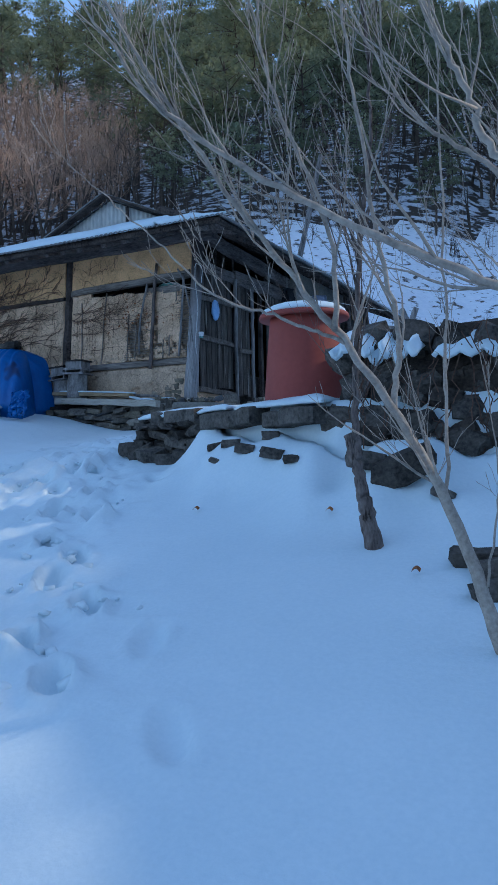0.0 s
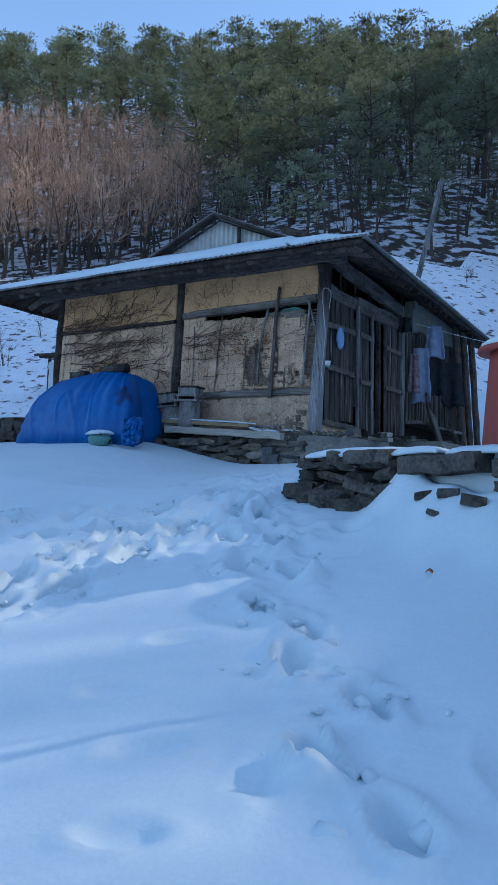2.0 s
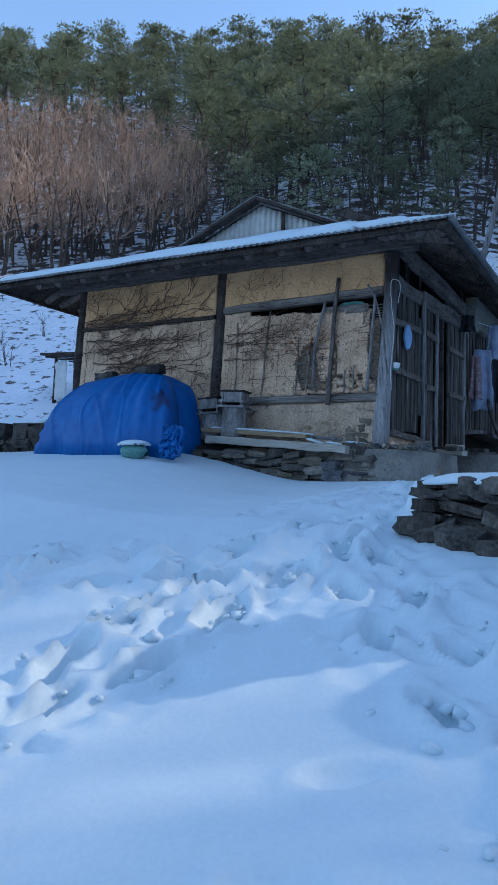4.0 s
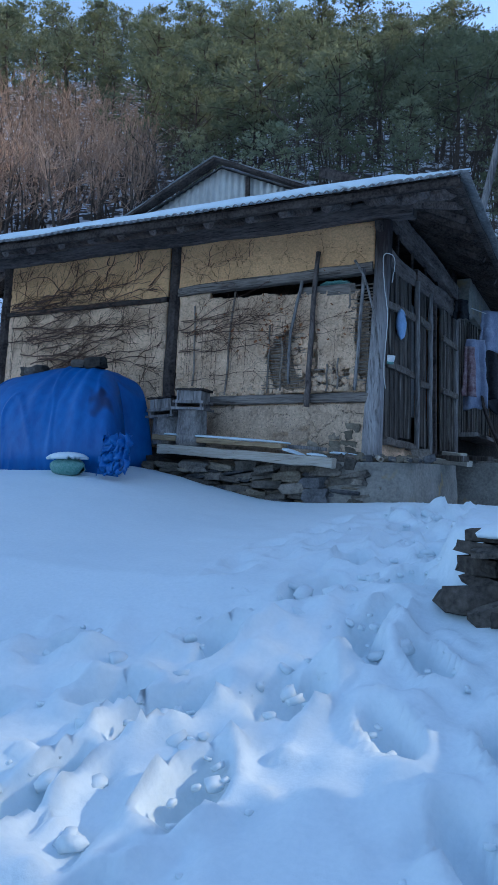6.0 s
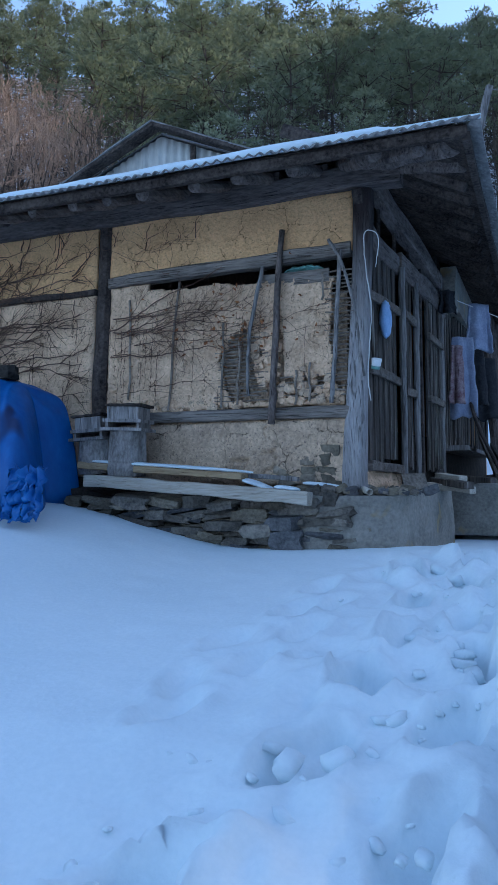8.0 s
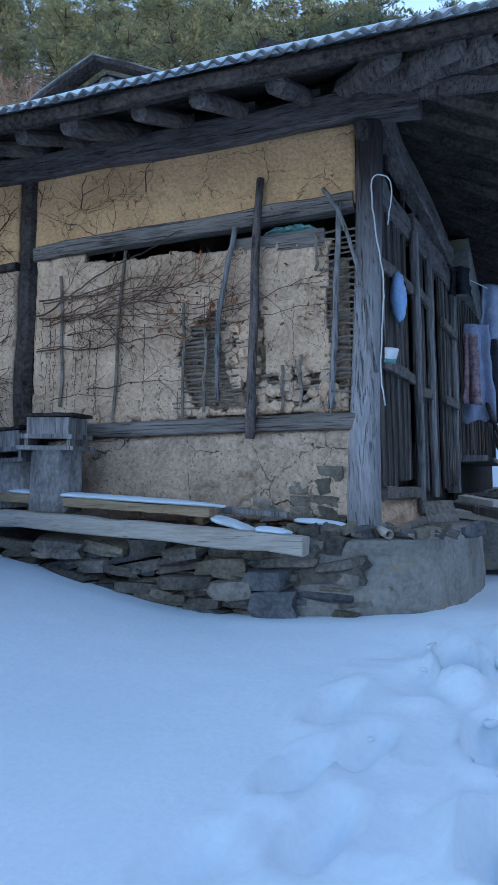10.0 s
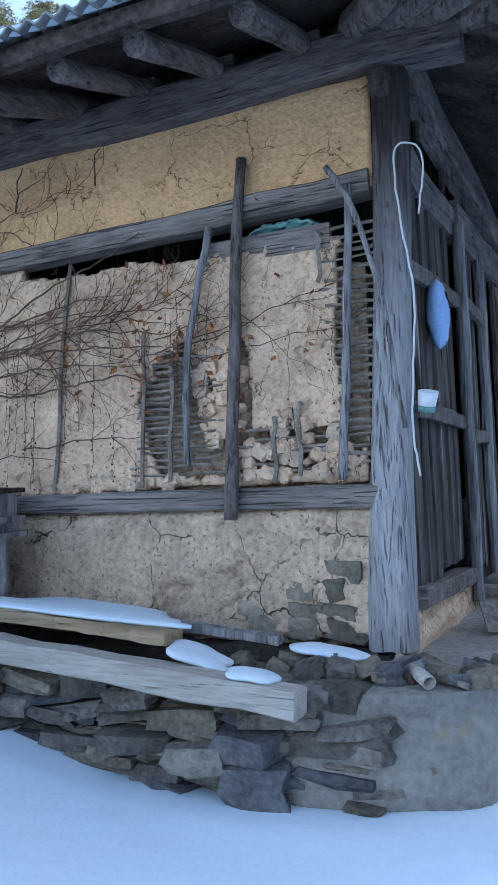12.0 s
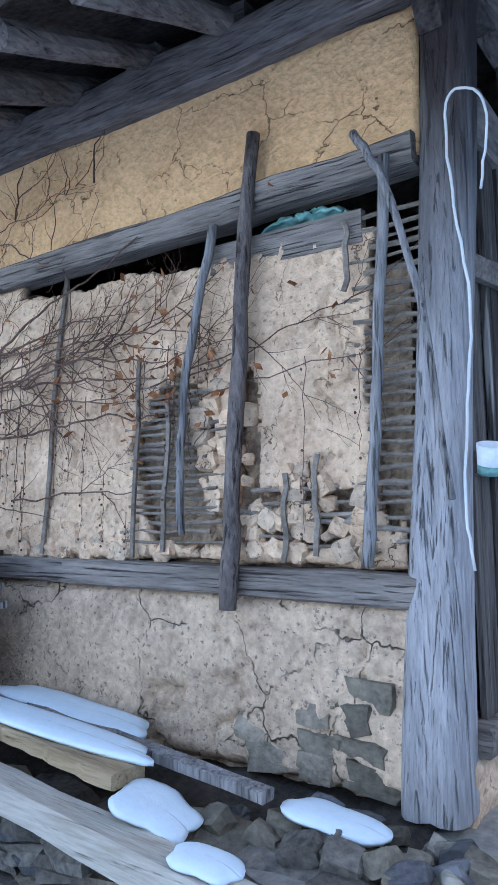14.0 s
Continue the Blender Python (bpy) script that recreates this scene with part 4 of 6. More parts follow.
def build_footing():
    # cement-faced corner block
    corner = curve_pts(((-5.42, 8.3, 0), (-5.3, 8.08, 0), (-4.8, 8.16, 0), (-4.62, 8.55, 0), (-4.57, 9.2, 0), (-4.56, 9.9, 0), (-4.8, 10.15, 0)), 10)
    n_c = len(corner) - 1

    def blk(u, v):
        p = corner[min(n_c, int(u * n_c + 0.5))]
        d = 0.03 * n3(u * 9, v * 3, 1) + 0.015 * n3(u * 30, v * 9, 2) + 0.05 * (1 - v)
        return p.x + d * 0.6, p.y - d * 0.8, 1.6 + v * 0.56
    m = Mesh().grid(blk, n_c, 16)
    n = len(m.v)
    m.v.extend([blk(i / n_c, 1.0) for i in range(n_c + 1)])
    m.v.append((-5.15, 9.0, 2.18))
    m.f.extend([(n + i, n + i + 1, n + n_c + 1) for i in range(n_c)])
    ob = m.thing("footing_block", CONCRETE, None, smooth=False)
    tagged(ob, "cracked cement-faced corner footing of the house", "footing")
    # floor under the hives and along the wall
    led = Mesh().grid(lambda u, v: (-7.25 + u * 2.2, 8.2 + v * 0.42, 2.12 + 0.1 * v + 0.03 * n3(u * 14, v * 4, 1) + 0.1 * smooth01(0.35, 0.0, u)), 50, 10)
    tagged(led.thing("earth_ledge", EARTH, None, thick=0.1), "earthen ledge strewn with rubble under the wall", "ledge")
    r = random.Random(33)
    for i in range(48):
        x = r.uniform(-5.55, -4.5)
        s = r.uniform(0.025, 0.085)
        y = r.uniform(8.18, 8.4)
        ob = stone_part(None, r.choice((STONE, BLUESTONE, OCHRESTONE)), (x, y, 2.17 + s * 0.3), (s * 1.3, s, s * 0.75), r, tilt=0.5, name="loose_stone")
        tagged(ob, "loose broken stone on the footing", "stone", "rubble on the footing")
    # raised platform along the doors
    plat = Mesh().grid(lambda u, v: ((-3.95 + 0.06 * n3(u * 8, v * 2, 1)) if v > 0 else -3.9, 10.3 + u * 4.7, 1.8 + v * 0.4), 30, 3)
    plat.add([(-3.9, 10.3, 1.75), (-5.0, 10.3, 1.75), (-5.0, 10.3, 2.2), (-3.95, 10.3, 2.2), (-5.0, 15, 2.2), (-3.95, 15, 2.2)], [(0, 3, 2, 1), (2, 3, 5, 4)])
    tagged(plat.thing("door_platform", CONCRETE, None, thick=0.02), "low cement platform along the doors", "platform")


build_footing()


def build_corner_stones():
    """Large stones that end the dry footing under the squared timber."""
    r = random.Random(37)
    for x, z, w, h in ((-5.6, 1.93, 0.2, 0.08), (-5.4, 1.87, 0.22, 0.12), (-5.42, 1.99, 0.22, 0.08), (-5.86, 1.96, 0.26, 0.06)):
        ob = stone_part(None, r.choice((STONE, BLUESTONE)), (x, 8.1, z), (w * 1.05, 0.24, h * 1.15), r, tilt=0.1, name="footing_stone")
        tagged(ob, "large rough stone at the end of the footing", "stone", "large footing stones")


build_corner_stones()

# ---- things along the front wall ----
def rod(name, label, category, pts, r0, r1, mat, sides=8, wob=0.0, seed=1, group=""):
    r = random.Random(seed)
    q = [v + Vector([r.uniform(-wob, wob) for _ in range(3)]) for v in curve_pts(pts, 6)]
    n = len(q)
    ob = Mesh().tube(q, [(r0 + (r1 - r0) * i / (n - 1)) * (1 + r.uniform(-.08, .08)) for i in range(n)], sides).thing(name, mat, None, smooth=True)
    return tagged(ob, label, category, group)


rod("leaning_stick", "barky pole leaning against the mud wall", "pole", ((-5.64, fy(2.65, -0.05), 2.66), (-5.625, fy(3.3, -0.05), 3.3), (-5.595, fy(4.13, -0.04), 4.1)), 0.027, 0.021, BARKY, 12, 0.007)
rod("thin_stick", "thin peeled stick leaning on the mud wall", "stick", ((-5.83, fy(2.88, -0.05), 2.88), (-5.83, fy(3.3, -0.05), 3.3), (-5.74, fy(3.84, -0.04), 3.84)), 0.012, 0.016, GREYWOOD, 7, 0.004, 2)
rod("thin_stick", "thin grey pole standing beside the post", "stick", ((-5.2, fy(2.8, -0.05), 2.8), (-5.17, fy(3.3, -0.05), 3.3), (-5.15, fy(3.9, -0.05), 3.9)), 0.017, 0.015, GREYWOOD, 7, 0.004, 3)
rod("bent_stick", "bent grey stick hooked over the rail", "stick", ((-5.22, fy(3.96, -0.09), 3.97), (-5.13, fy(3.8, -0.1), 3.8), (-5.03, fy(3.45, -0.1), 3.45), (-4.96, fy(2.97, -0.1), 2.97)), 0.013, 0.009, GREYWOOD, 7, 0.003, 4)
rod("white_cable", "white cable hanging down the corner post", "cable", ((-4.9, fy(3.8, -0.02), 3.75), (-4.87, fy(3.95, -0.05), 3.93), (-4.9, fy(3.98, -0.09), 3.99), (-4.97, fy(3.98, -0.06), 3.985), (-4.96, fy(3.75, -0.06), 3.75), (-4.92, fy(3.5, -0.06), 3.45), (-4.93, fy(3.2, -0.06), 3.2), (-4.94, fy(2.95, -0.06), 2.96), (-4.92, fy(2.8, -0.06), 2.8)), 0.0038, 0.0038, CABLE, 6, 0.002, 5)


def build_hole_bag():
    m = Mesh().grid(lambda u, v: (-5.62 + 0.36 * u, fy(3.8, 0.06) - 0.05 * math.sin(v * 3.1) + 0.02 * n3(u * 9, v * 5, 1), 3.755 + 0.075 * math.sin(v * 3.1 * 0.5 + 0.2) * (1 - (2 * u - 1) ** 4) + 0.015 * n3(u * 13, v * 7, 4)), 30, 12)
    tagged(m.thing("plastic_bag", GREENBAG, None, smooth=True, thick=0.004), "crumpled green plastic bag stuffed in the wall gap", "bag")
    m = Mesh().box((-5.78, fy(3.7, 0.0), 3.69), (-5.24, fy(3.7, 0.03), 3.785))
    tagged(m.thing("gap_board", RAILWOOD, None), "grey board lying in the gap of the wall", "board")


build_hole_bag()


def vine_set(name, label, x0, x1, z0, z1, n, seed, up=0.35, thick=1.0):
    r = random.Random(seed)
    m, side = Mesh(), Mesh()
    for i in range(n):
        x, z = r.uniform(x0, x1), z0 + (z1 - z0) * r.random() ** 1.1
        a = r.choice((r.gauss(0.25, 0.2), r.gauss(0.45, 0.2), r.gauss(2.9, 0.25))) if r.random() > up else r.gauss(1.5, 0.25)
        L = int(r.uniform(16, 58))
        sway = r.uniform(-0.015, 0.02)
        pts = []
        for k in range(L):
            off = -0.022 - 0.012 * r.random()
            pts.append((x, fy(z, off), z))
            a += sway + r.gauss(0, 0.24)
            x += 0.036 * math.cos(a)
            z += 0.036 * math.sin(a)
            if not (x0 - 0.05 < x < x1 + 0.05 and 2.3 < z < z1 + 0.12):
                break
            if r.random() < 0.27:
                b = a + r.choice((-1, 1)) * r.uniform(0.5, 1.1)
                px, pz = x, z
                tw = [(px, fy(pz, -0.03), pz)]
                for _ in range(r.randrange(3, 8)):
                    b += r.gauss(0, 0.3)
                    px += 0.035 * math.cos(b)
                    pz += 0.035 * math.sin(b)
                    tw.append((px, fy(pz, -0.022 - 0.015 * r.random()), pz))
                side.tube(tw, [0.0024 * thick * (1 - 0.7 * q / len(tw)) for q in range(len(tw))], 3)
        if len(pts) > 3:
            rr = (0.0025 + 0.006 * r.random() ** 2) * thick
            m.tube(pts, [rr * (1 - 0.7 * q / len(pts)) for q in range(len(pts))], 4)
    ob = m.thing(name, TWIG, None)
    tagged(side.thing("side_growth", TWIG, ob), "fine brown side shoots", kind="stuff")
    return tagged(ob, label, "vine")


def creeper(name, label, x0, x1, z0, z1, stems, drops, seed, thick=1.0):
    """Long stems running across the wall, with forked side shoots and thin strands hanging down."""
    r = random.Random(seed)
    m, side, hung = Mesh(), Mesh(), Mesh()

    def shoot(x, z, a, L, rad, depth):
        n = max(3, int(L / 0.03))
        pts = []
        for k in range(n + 1):
            pts.append((x, fy(z, -0.02 - 0.014 * r.random()), z))
            a += r.gauss(0, 0.12)
            x, z = x + L / n * math.cos(a), z + L / n * math.sin(a)
            if depth < 2 and r.random() < 0.3:
                shoot(x, z, a + r.choice((-1, 1)) * r.uniform(0.35, 0.8), L * r.uniform(0.25, 0.5), rad * 0.6, depth + 1)
            if not (x0 - 0.06 < x < x1 + 0.06 and 2.4 < z < z1 + 0.2):
                break
        if len(pts) > 2:
            side.tube(pts, [rad * (1 - 0.75 * q / len(pts)) for q in range(len(pts))], 3)
    for i in range(stems):
        za, tilt = r.uniform(z0, z1), r.gauss(0.1, 0.12)
        xa, xb = x0 + r.random() ** 2 * 0.5 * (x1 - x0), x1 - r.random() ** 1.5 * 0.6 * (x1 - x0)
        pts, n = [], int((xb - xa) / 0.035)
        for k in range(n + 1):
            x = xa + (xb - xa) * k / n
            z = za + tilt * (x - xa) + 0.07 * n3(x * 1.8, seed + i * 3.7, 1) + 0.018 * n3(x * 9, i, 4) + 0.008 * n3(x * 30, i, 2)
            pts.append((x, fy(z, -0.024 - 0.012 * r.random()), z))
            if r.random() < 0.2:
                shoot(x, z, r.choice((1, 1, -1)) * r.uniform(0.2, 0.9), r.uniform(0.12, 0.42), 0.0028 * thick, 0)
        if len(pts) > 3:
            rr = r.uniform(0.003, 0.0062) * thick
            m.tube(pts, [rr * (1 - 0.6 * q / len(pts)) for q in range(len(pts))], 5)
    for i in range(drops):
        x, z, L = r.uniform(x0, x1), r.uniform(z0, z1), r.uniform(0.2, 0.6)
        pts = []
        for k in range(14):
            pts.append((x + 0.015 * n3(k * 0.5, i, 3), fy(z, -0.022), z))
            z -= L / 14
            if z < 2.8:
                break
            if r.random() < 0.45:
                c = Vector((x + r.gauss(0, 0.01), fy(z, -0.028), z))
                hung.lathe([(0.002, -0.004), (0.0045, 0), (0.002, 0.004)], 5, tuple(c))
        if len(pts) > 3:
            hung.tube(pts, [0.0022 * thick * (1 - 0.6 * q / len(pts)) for q in range(len(pts))], 3)
    ob = m.thing(name, TWIG, None)
    tagged(side.thing("side_growth", TWIG, ob), "fine brown side shoots", kind="stuff")
    tagged(hung.thing("hanging_growth", TWIG, ob), "thin hanging strands with dry berries", kind="stuff")
    return tagged(ob, label, "vine")


creeper("climbing_vine", "leafless brown creeper spread over the mud wall", P2 + 0.1, -5.75, 3.25, 3.62, 11, 26, 3)
creeper("climbing_vine", "low creeper strands beside the broken plaster", P2 + 0.1, -6.0, 2.9, 3.25, 3, 8, 13, 0.8)
creeper("climbing_vine", "thin creeper strands across broken plaster", -6.0, -5.1, 3.3, 3.5, 4, 5, 4, 0.8)
creeper("climbing_vine", "dense leafless creeper over the end bay", P3 + 0.1, P2 - 0.1, 2.9, 3.95, 30, 30, 5, 1.6)
vine_set("climbing_vine", "fine creeper tips on the upper plaster", P2 + 0.1, -6.3, 3.85, 4.2, 14, 6, 0.6, 0.6)
vine_set("climbing_vine", "fine creeper tips on the upper plaster of the end bay", P3 + 0.1, P2 - 0.1, 3.8, 4.25, 36, 7, 0.5, 0.8)


def build_vine_leaves():
    r = random.Random(61)
    m = Mesh()
    for _ in range(130):
        x, z = r.choice((r.uniform(-7.0, -5.3), r.gauss(-5.95, 0.12))), r.gauss(3.42, 0.14)
        y, s = fy(z, -0.035), r.uniform(0.01, 0.024)
        d = [Vector([r.uniform(-1, 1) for _ in range(3)]).normalized() * s for _ in range(2)]
        c = Vector((x, y, z))
        m.add([tuple(c - d[0]), tuple(c - d[1] * 0.6), tuple(c + d[0]), tuple(c + d[1] * 0.6)], [(0, 1, 2, 3)])
    tagged(m.thing("withered_leaves", LEAF, None, thick=0.001), "few withered russet creeper leaves", "leaves", kind="stuff")


build_vine_leaves()


def hive(x, y, z, tall, r, label):
    ob = empty("log_beehive", label, "beehive", group="log hives on the ledge", at=(x, y, z))
    body = Mesh().lathe([(0.14, 0), (0.15, 0.05), (0.142, tall * 0.3), (0.146, tall * 0.34), (0.14, tall * 0.6), (0.135, tall)], 18, wob=0.05, rng=r).thing("log_body", HIVEBARK, ob, "hollow barky log")
    Mesh().box((-0.16, -0.15, tall), (0.16, 0.15, tall + 0.022)).thing("board", GREYWOOD, ob, "grey base board")
    Mesh().box((-0.13, -0.12, tall + 0.022), (-0.11, 0.12, tall + 0.06)).thing("slat", GREYWOOD, ob)
    Mesh().box((0.11, -0.12, tall + 0.022), (0.13, 0.12, tall + 0.06)).thing("slat", GREYWOOD, ob)
    Mesh().box((-0.15, -0.14, tall + 0.06), (0.15, 0.14, tall + 0.085)).thing("board", GREYWOOD, ob)
    box = Mesh()
    for a, b in (((-0.12, -0.12), (0.12, -0.1)), ((-0.12, 0.1), (0.12, 0.12)), ((-0.12, -0.1), (-0.1, 0.1)), ((0.1, -0.1), (0.12, 0.1))):
        box.box((a[0], a[1], tall + 0.085), (b[0], b[1], tall + 0.175))
    box.thing("box", GREYWOOD, ob, "small weathered wooden box")
    Mesh().beam((-0.14, 0, tall + 0.185), (0.14, 0, tall + 0.19), 0.27, 0.02, rng=r).thing("lid", DARKWOOD, ob, "dark board lid")
    return ob


_r = random.Random(70)
hive(-6.69, 8.22, 2.3, 0.33, _r, "log beehive with stacked wooden boxes on top").rotation_euler = (0, 0.04, 0.15)
hive(-6.98, 8.3, 2.32, 0.25, _r, "shorter dark log beehive beside another").rotation_euler = (0, -0.03, -0.1)


def plank(name, label, a, b, w, h, mat, seed):
    ob = Mesh().beam(a, b, w, h, rng=random.Random(seed), n=10).thing(name, mat, None)
    return tagged(ob, label, "plank")


def build_planks():
    plank("squared_beam", "pale squared timber lying on the stone footing", (-6.95, 8.1, 2.275), (-5.22, 7.98, 2.15), 0.1, 0.085, PALEWOOD, 1)
    plank("board", "brown board with snow on the footing", (-7.05, 8.2, 2.385), (-6.2, 8.17, 2.325), 0.13, 0.05, BROWNWOOD, 2)
    plank("board", "short brown board on the footing", (-6.2, 8.17, 2.325), (-5.72, 8.13, 2.29), 0.12, 0.045, BROWNWOOD, 3)
    plank("narrow_slat", "grey slat lying along the wall foot", (-6.6, 8.34, 2.36), (-5.38, 8.25, 2.27), 0.05, 0.03, GREYWOOD, 4)
    for k, (x0, x1, y0, y1, za, zb) in enumerate(((-7.0, -5.66, 8.12, 8.24, 2.415, 2.315), (-5.72, -5.52, 8.03, 8.2, 2.27, 2.2), (-5.46, -5.3, 7.96, 8.06, 2.22, 2.2), (-6.5, -5.9, 8.3, 8.44, 2.36, 2.31), (-5.35, -5.1, 8.24, 8.36, 2.24, 2.21))):
        def mound(u, v):
            t = 2 * math.pi * u
            c, d = math.cos(t), math.sin(t)
            e = v * (abs(c) ** 3 + abs(d) ** 3) ** (-1 / 3) * (1 + 0.34 * n3(c * 1.1 + k * 5, d * 1.1, k) + 0.03 * n3(c * 5, d * 5, k))
            a = 0.5 + 0.5 * c * e
            return x0 + a * (x1 - x0), (y0 + y1) / 2 + 0.5 * d * e * (y1 - y0), za + (zb - za) * a + 0.012 * (1 - v ** 4) - 0.004
        m = Mesh().grid(mound, 72, 8)
        tagged(m.thing("snow_patch", SNOW, None, smooth=True, thick=0.012), "leftover snow lying on boards", "snow", "snow on the boards")


build_planks()


def build_tarp():
    ob = empty("covered_woodpile", "pile covered with a draped blue tarpaulin", "tarpaulin", at=(-7.95, 7.7, 2.0))
    flap = Mesh().grid(lambda u, v: (-7.03 + 0.28 * u + 0.05 * n3(u * 7, v * 5, 1), 7.36 - 0.12 * v + 0.08 * n3(u * 9, v * 8, 2), 2.36 - 0.33 * v + 0.05 * n3(u * 12, v * 6, 4)), 26, 20, lambda u, v: v < 0.8 or n3(u * 22, v * 5, 6) > -0.1)

    def sheet(u, v):
        # v 0 front foot, 1 back foot; u across; shoulders narrower than the foot
        a = 2 * u - 1
        rise = math.sin(min(v, 0.5) * math.pi) ** 0.5
        k = min(1.0, rise) * (1 - 0.2 * max(0.0, v - 0.5))
        h = k * (1 - abs(a) ** (16 if a < 0 else 11)) * (1 - 0.06 * (a - 0.1) ** 2)
        x = -7.93 + a * (1.03 - (0.12 if a < 0 else 0.16) * k - 0.2 * k ** 8)
        y = 7.3 + 0.36 * smooth01(0, 0.45, v) + 0.62 * v + 0.12 * a * a * (1 - v)
        foot = gz(x, y) - 0.02 if y < 8.0 else 2.1
        z = foot + (3.06 - foot) * h + 0.025 * n3(u * 4, v * 3, 2) * h
        low = 1 - h
        fold = 0.035 * n3(x * 1.6, z * 1.2, 8) + 0.012 * n3(x * 5 + z, z * 2.5, 3)
        # creases fanning from the shoulders down
        fan = math.sin(a * 15 + 2.5 * n3(a * 2, v * 2, 5)) + 0.6 * math.sin(a * 37 + 3 * n3(a * 3, v * 2, 7))
        fold += (0.012 + 0.022 * low) * fan * smooth01(-0.25, 0.35, a) * min(1, 6 * v)
        # slack sag low on the far side
        fold += 0.014 * math.sin(z * 42 + 5 * n3(x * 2, z, 4)) * smooth01(-0.2, -0.7, a) * smooth01(2.65, 2.3, z)
        fold += 0.018 * max(0, 1 - abs(n3(x * 2.2 + 0.7 * z, z * 1.1, 11)) / 0.07)
        return x + 0.5 * fold * a, y - fold, z + 0.3 * fold * h
    Mesh().grid(sheet, 170, 90).thing("tarpaulin", TARP, None, "crumpled faded blue tarpaulin", smooth=True).parent = ob
    ob.children[0].matrix_parent_inverse = Matrix.Translation((-7.95, 7.7, 2.0)).inverted()
    so = ob.children[0].modifiers.new("thickness", "SOLIDIFY")
    so.thickness = 0.006
    fl = flap.thing("torn_flap", TARP, ob, "torn frayed corner", smooth=True, thick=0.004)
    fl.matrix_parent_inverse = Matrix.Translation((-7.95, 7.7, 2.0)).inverted()
    r = random.Random(9)
    for u in (0.17, 0.22, 0.27, 0.62, 0.76):
        x, y, z = sheet(u, 0.45)
        s = r.uniform(0.09, 0.14)
        tagged(stone_part(None, DARKSTONE, (x, y, z + s * 0.2), (s * 1.5, s, s * 0.75), r, name="weight_stone"), "dark stone holding down the tarpaulin", "stone", "stones on the tarpaulin")
    # snowy green sack at its foot
    sk = Mesh()
    sk.grid(lambda u, v: (-7.3 + 0.17 * math.cos(u * 6.283) * math.sin(v * 3.14) * (1 + .2 * n3(u * 5, v * 4)), 7.2 + 0.1 * math.sin(u * 6.283) * math.sin(v * 3.14), gz(-7.3, 7.2) - 0.03 + 0.16 * (1 - math.cos(v * 3.14)) / 2), 18, 10)
    sack = tagged(sk.thing("sack", GREENBAG, None, smooth=True), "small green and white sack half in snow", "sack")
    cap = Mesh().grid(lambda u, v: (-7.3 + 0.19 * (2 * u - 1), 7.2 + 0.12 * (2 * v - 1), gz(-7.3, 7.2) + 0.125 + 0.05 * max(0, 1 - (2 * u - 1) ** 2 - (2 * v - 1) ** 2) ** 0.5), 14, 10, lambda u, v: (2 * u - 1) ** 2 + (2 * v - 1) ** 2 < 1)
    cap.thing("snow", SNOW, sack, "cap of snow", smooth=True, thick=0.02)


build_tarp()


# ---- terrace: slab wall, tub, rubble bank ----
def edge_y(x):
    return 5.65 - 0.5 * min(max(x + 4, 0), 2.4)


stone_wall("slab_wall", "dark dry-laid slab wall edging the terrace", (-3.72, 5.54), (-3.0, 5.17), lambda s: 1.54 - 0.06 * s, 1.78, 0.3, 41, DARKSTONE, (0.16, 0.42), (0.035, 0.07), "stone wall")


def capstone(a, b, z, w, h, seed):
    m = Mesh().beam((a[0], a[1], z), (b[0], b[1], z + 0.01), w, h, rng=random.Random(seed), n=6)
    tagged(m.thing("capstone", DARKSTONE, None), "long flat slab topping the terrace wall", "slab", "slabs on the terrace wall")


capstone((-2.78, 5.1), (-2.2, 4.82), 1.74, 0.36, 0.13, 3)
capstone((-2.12, 4.78), (-1.66, 4.56), 1.72, 0.34, 0.12, 4)
capstone((-3.7, 5.68), (-3.4, 5.5), 1.8, 0.4, 0.06, 1)
capstone((-3.38, 5.42), (-2.85, 5.16), 1.79, 0.38, 0.11, 2)


def snow_slab(name, label, x0, x1, yfun, depth, z, seed):
    def fn(u, v):
        x = x0 + u * (x1 - x0)
        y = yfun(x) - 0.05 + 0.03 * n3(u * 8, 0, seed) + v * depth
        return x, y, z + 0.05 * min(1, v * 5, 8 * u, 8 * (1 - u)) ** 0.6 + 0.012 * n3(x * 4, y * 4, seed)
    tagged(Mesh().grid(fn, 60, 14).thing(name, SNOW, None, label, smooth=True, thick=0.02), label, "snow", "snow along the terrace")


snow_slab("snow_ledge", "smooth snow lying along the terrace slabs", -3.74, -2.55, lambda x: edge_y(x) - 0.06, 0.75, 1.825, 1)
snow_slab("snow_ledge", "lumpy snow around the tub foot", -2.5, -1.65, lambda x: edge_y(x) - 0.02, 0.7, 1.82, 2)


def scatter_stones(spots, mat, label, group, seed):
    r = random.Random(seed)
    for x, y, s in spots:
        ob = stone_part(None, mat, (x, y, gz(x, y) + s * 0.12), (s * 1.3, s * r.uniform(.6, .9), s * 0.6), r, tilt=0.35, name="stone")
        tagged(ob, label, "stone", group)


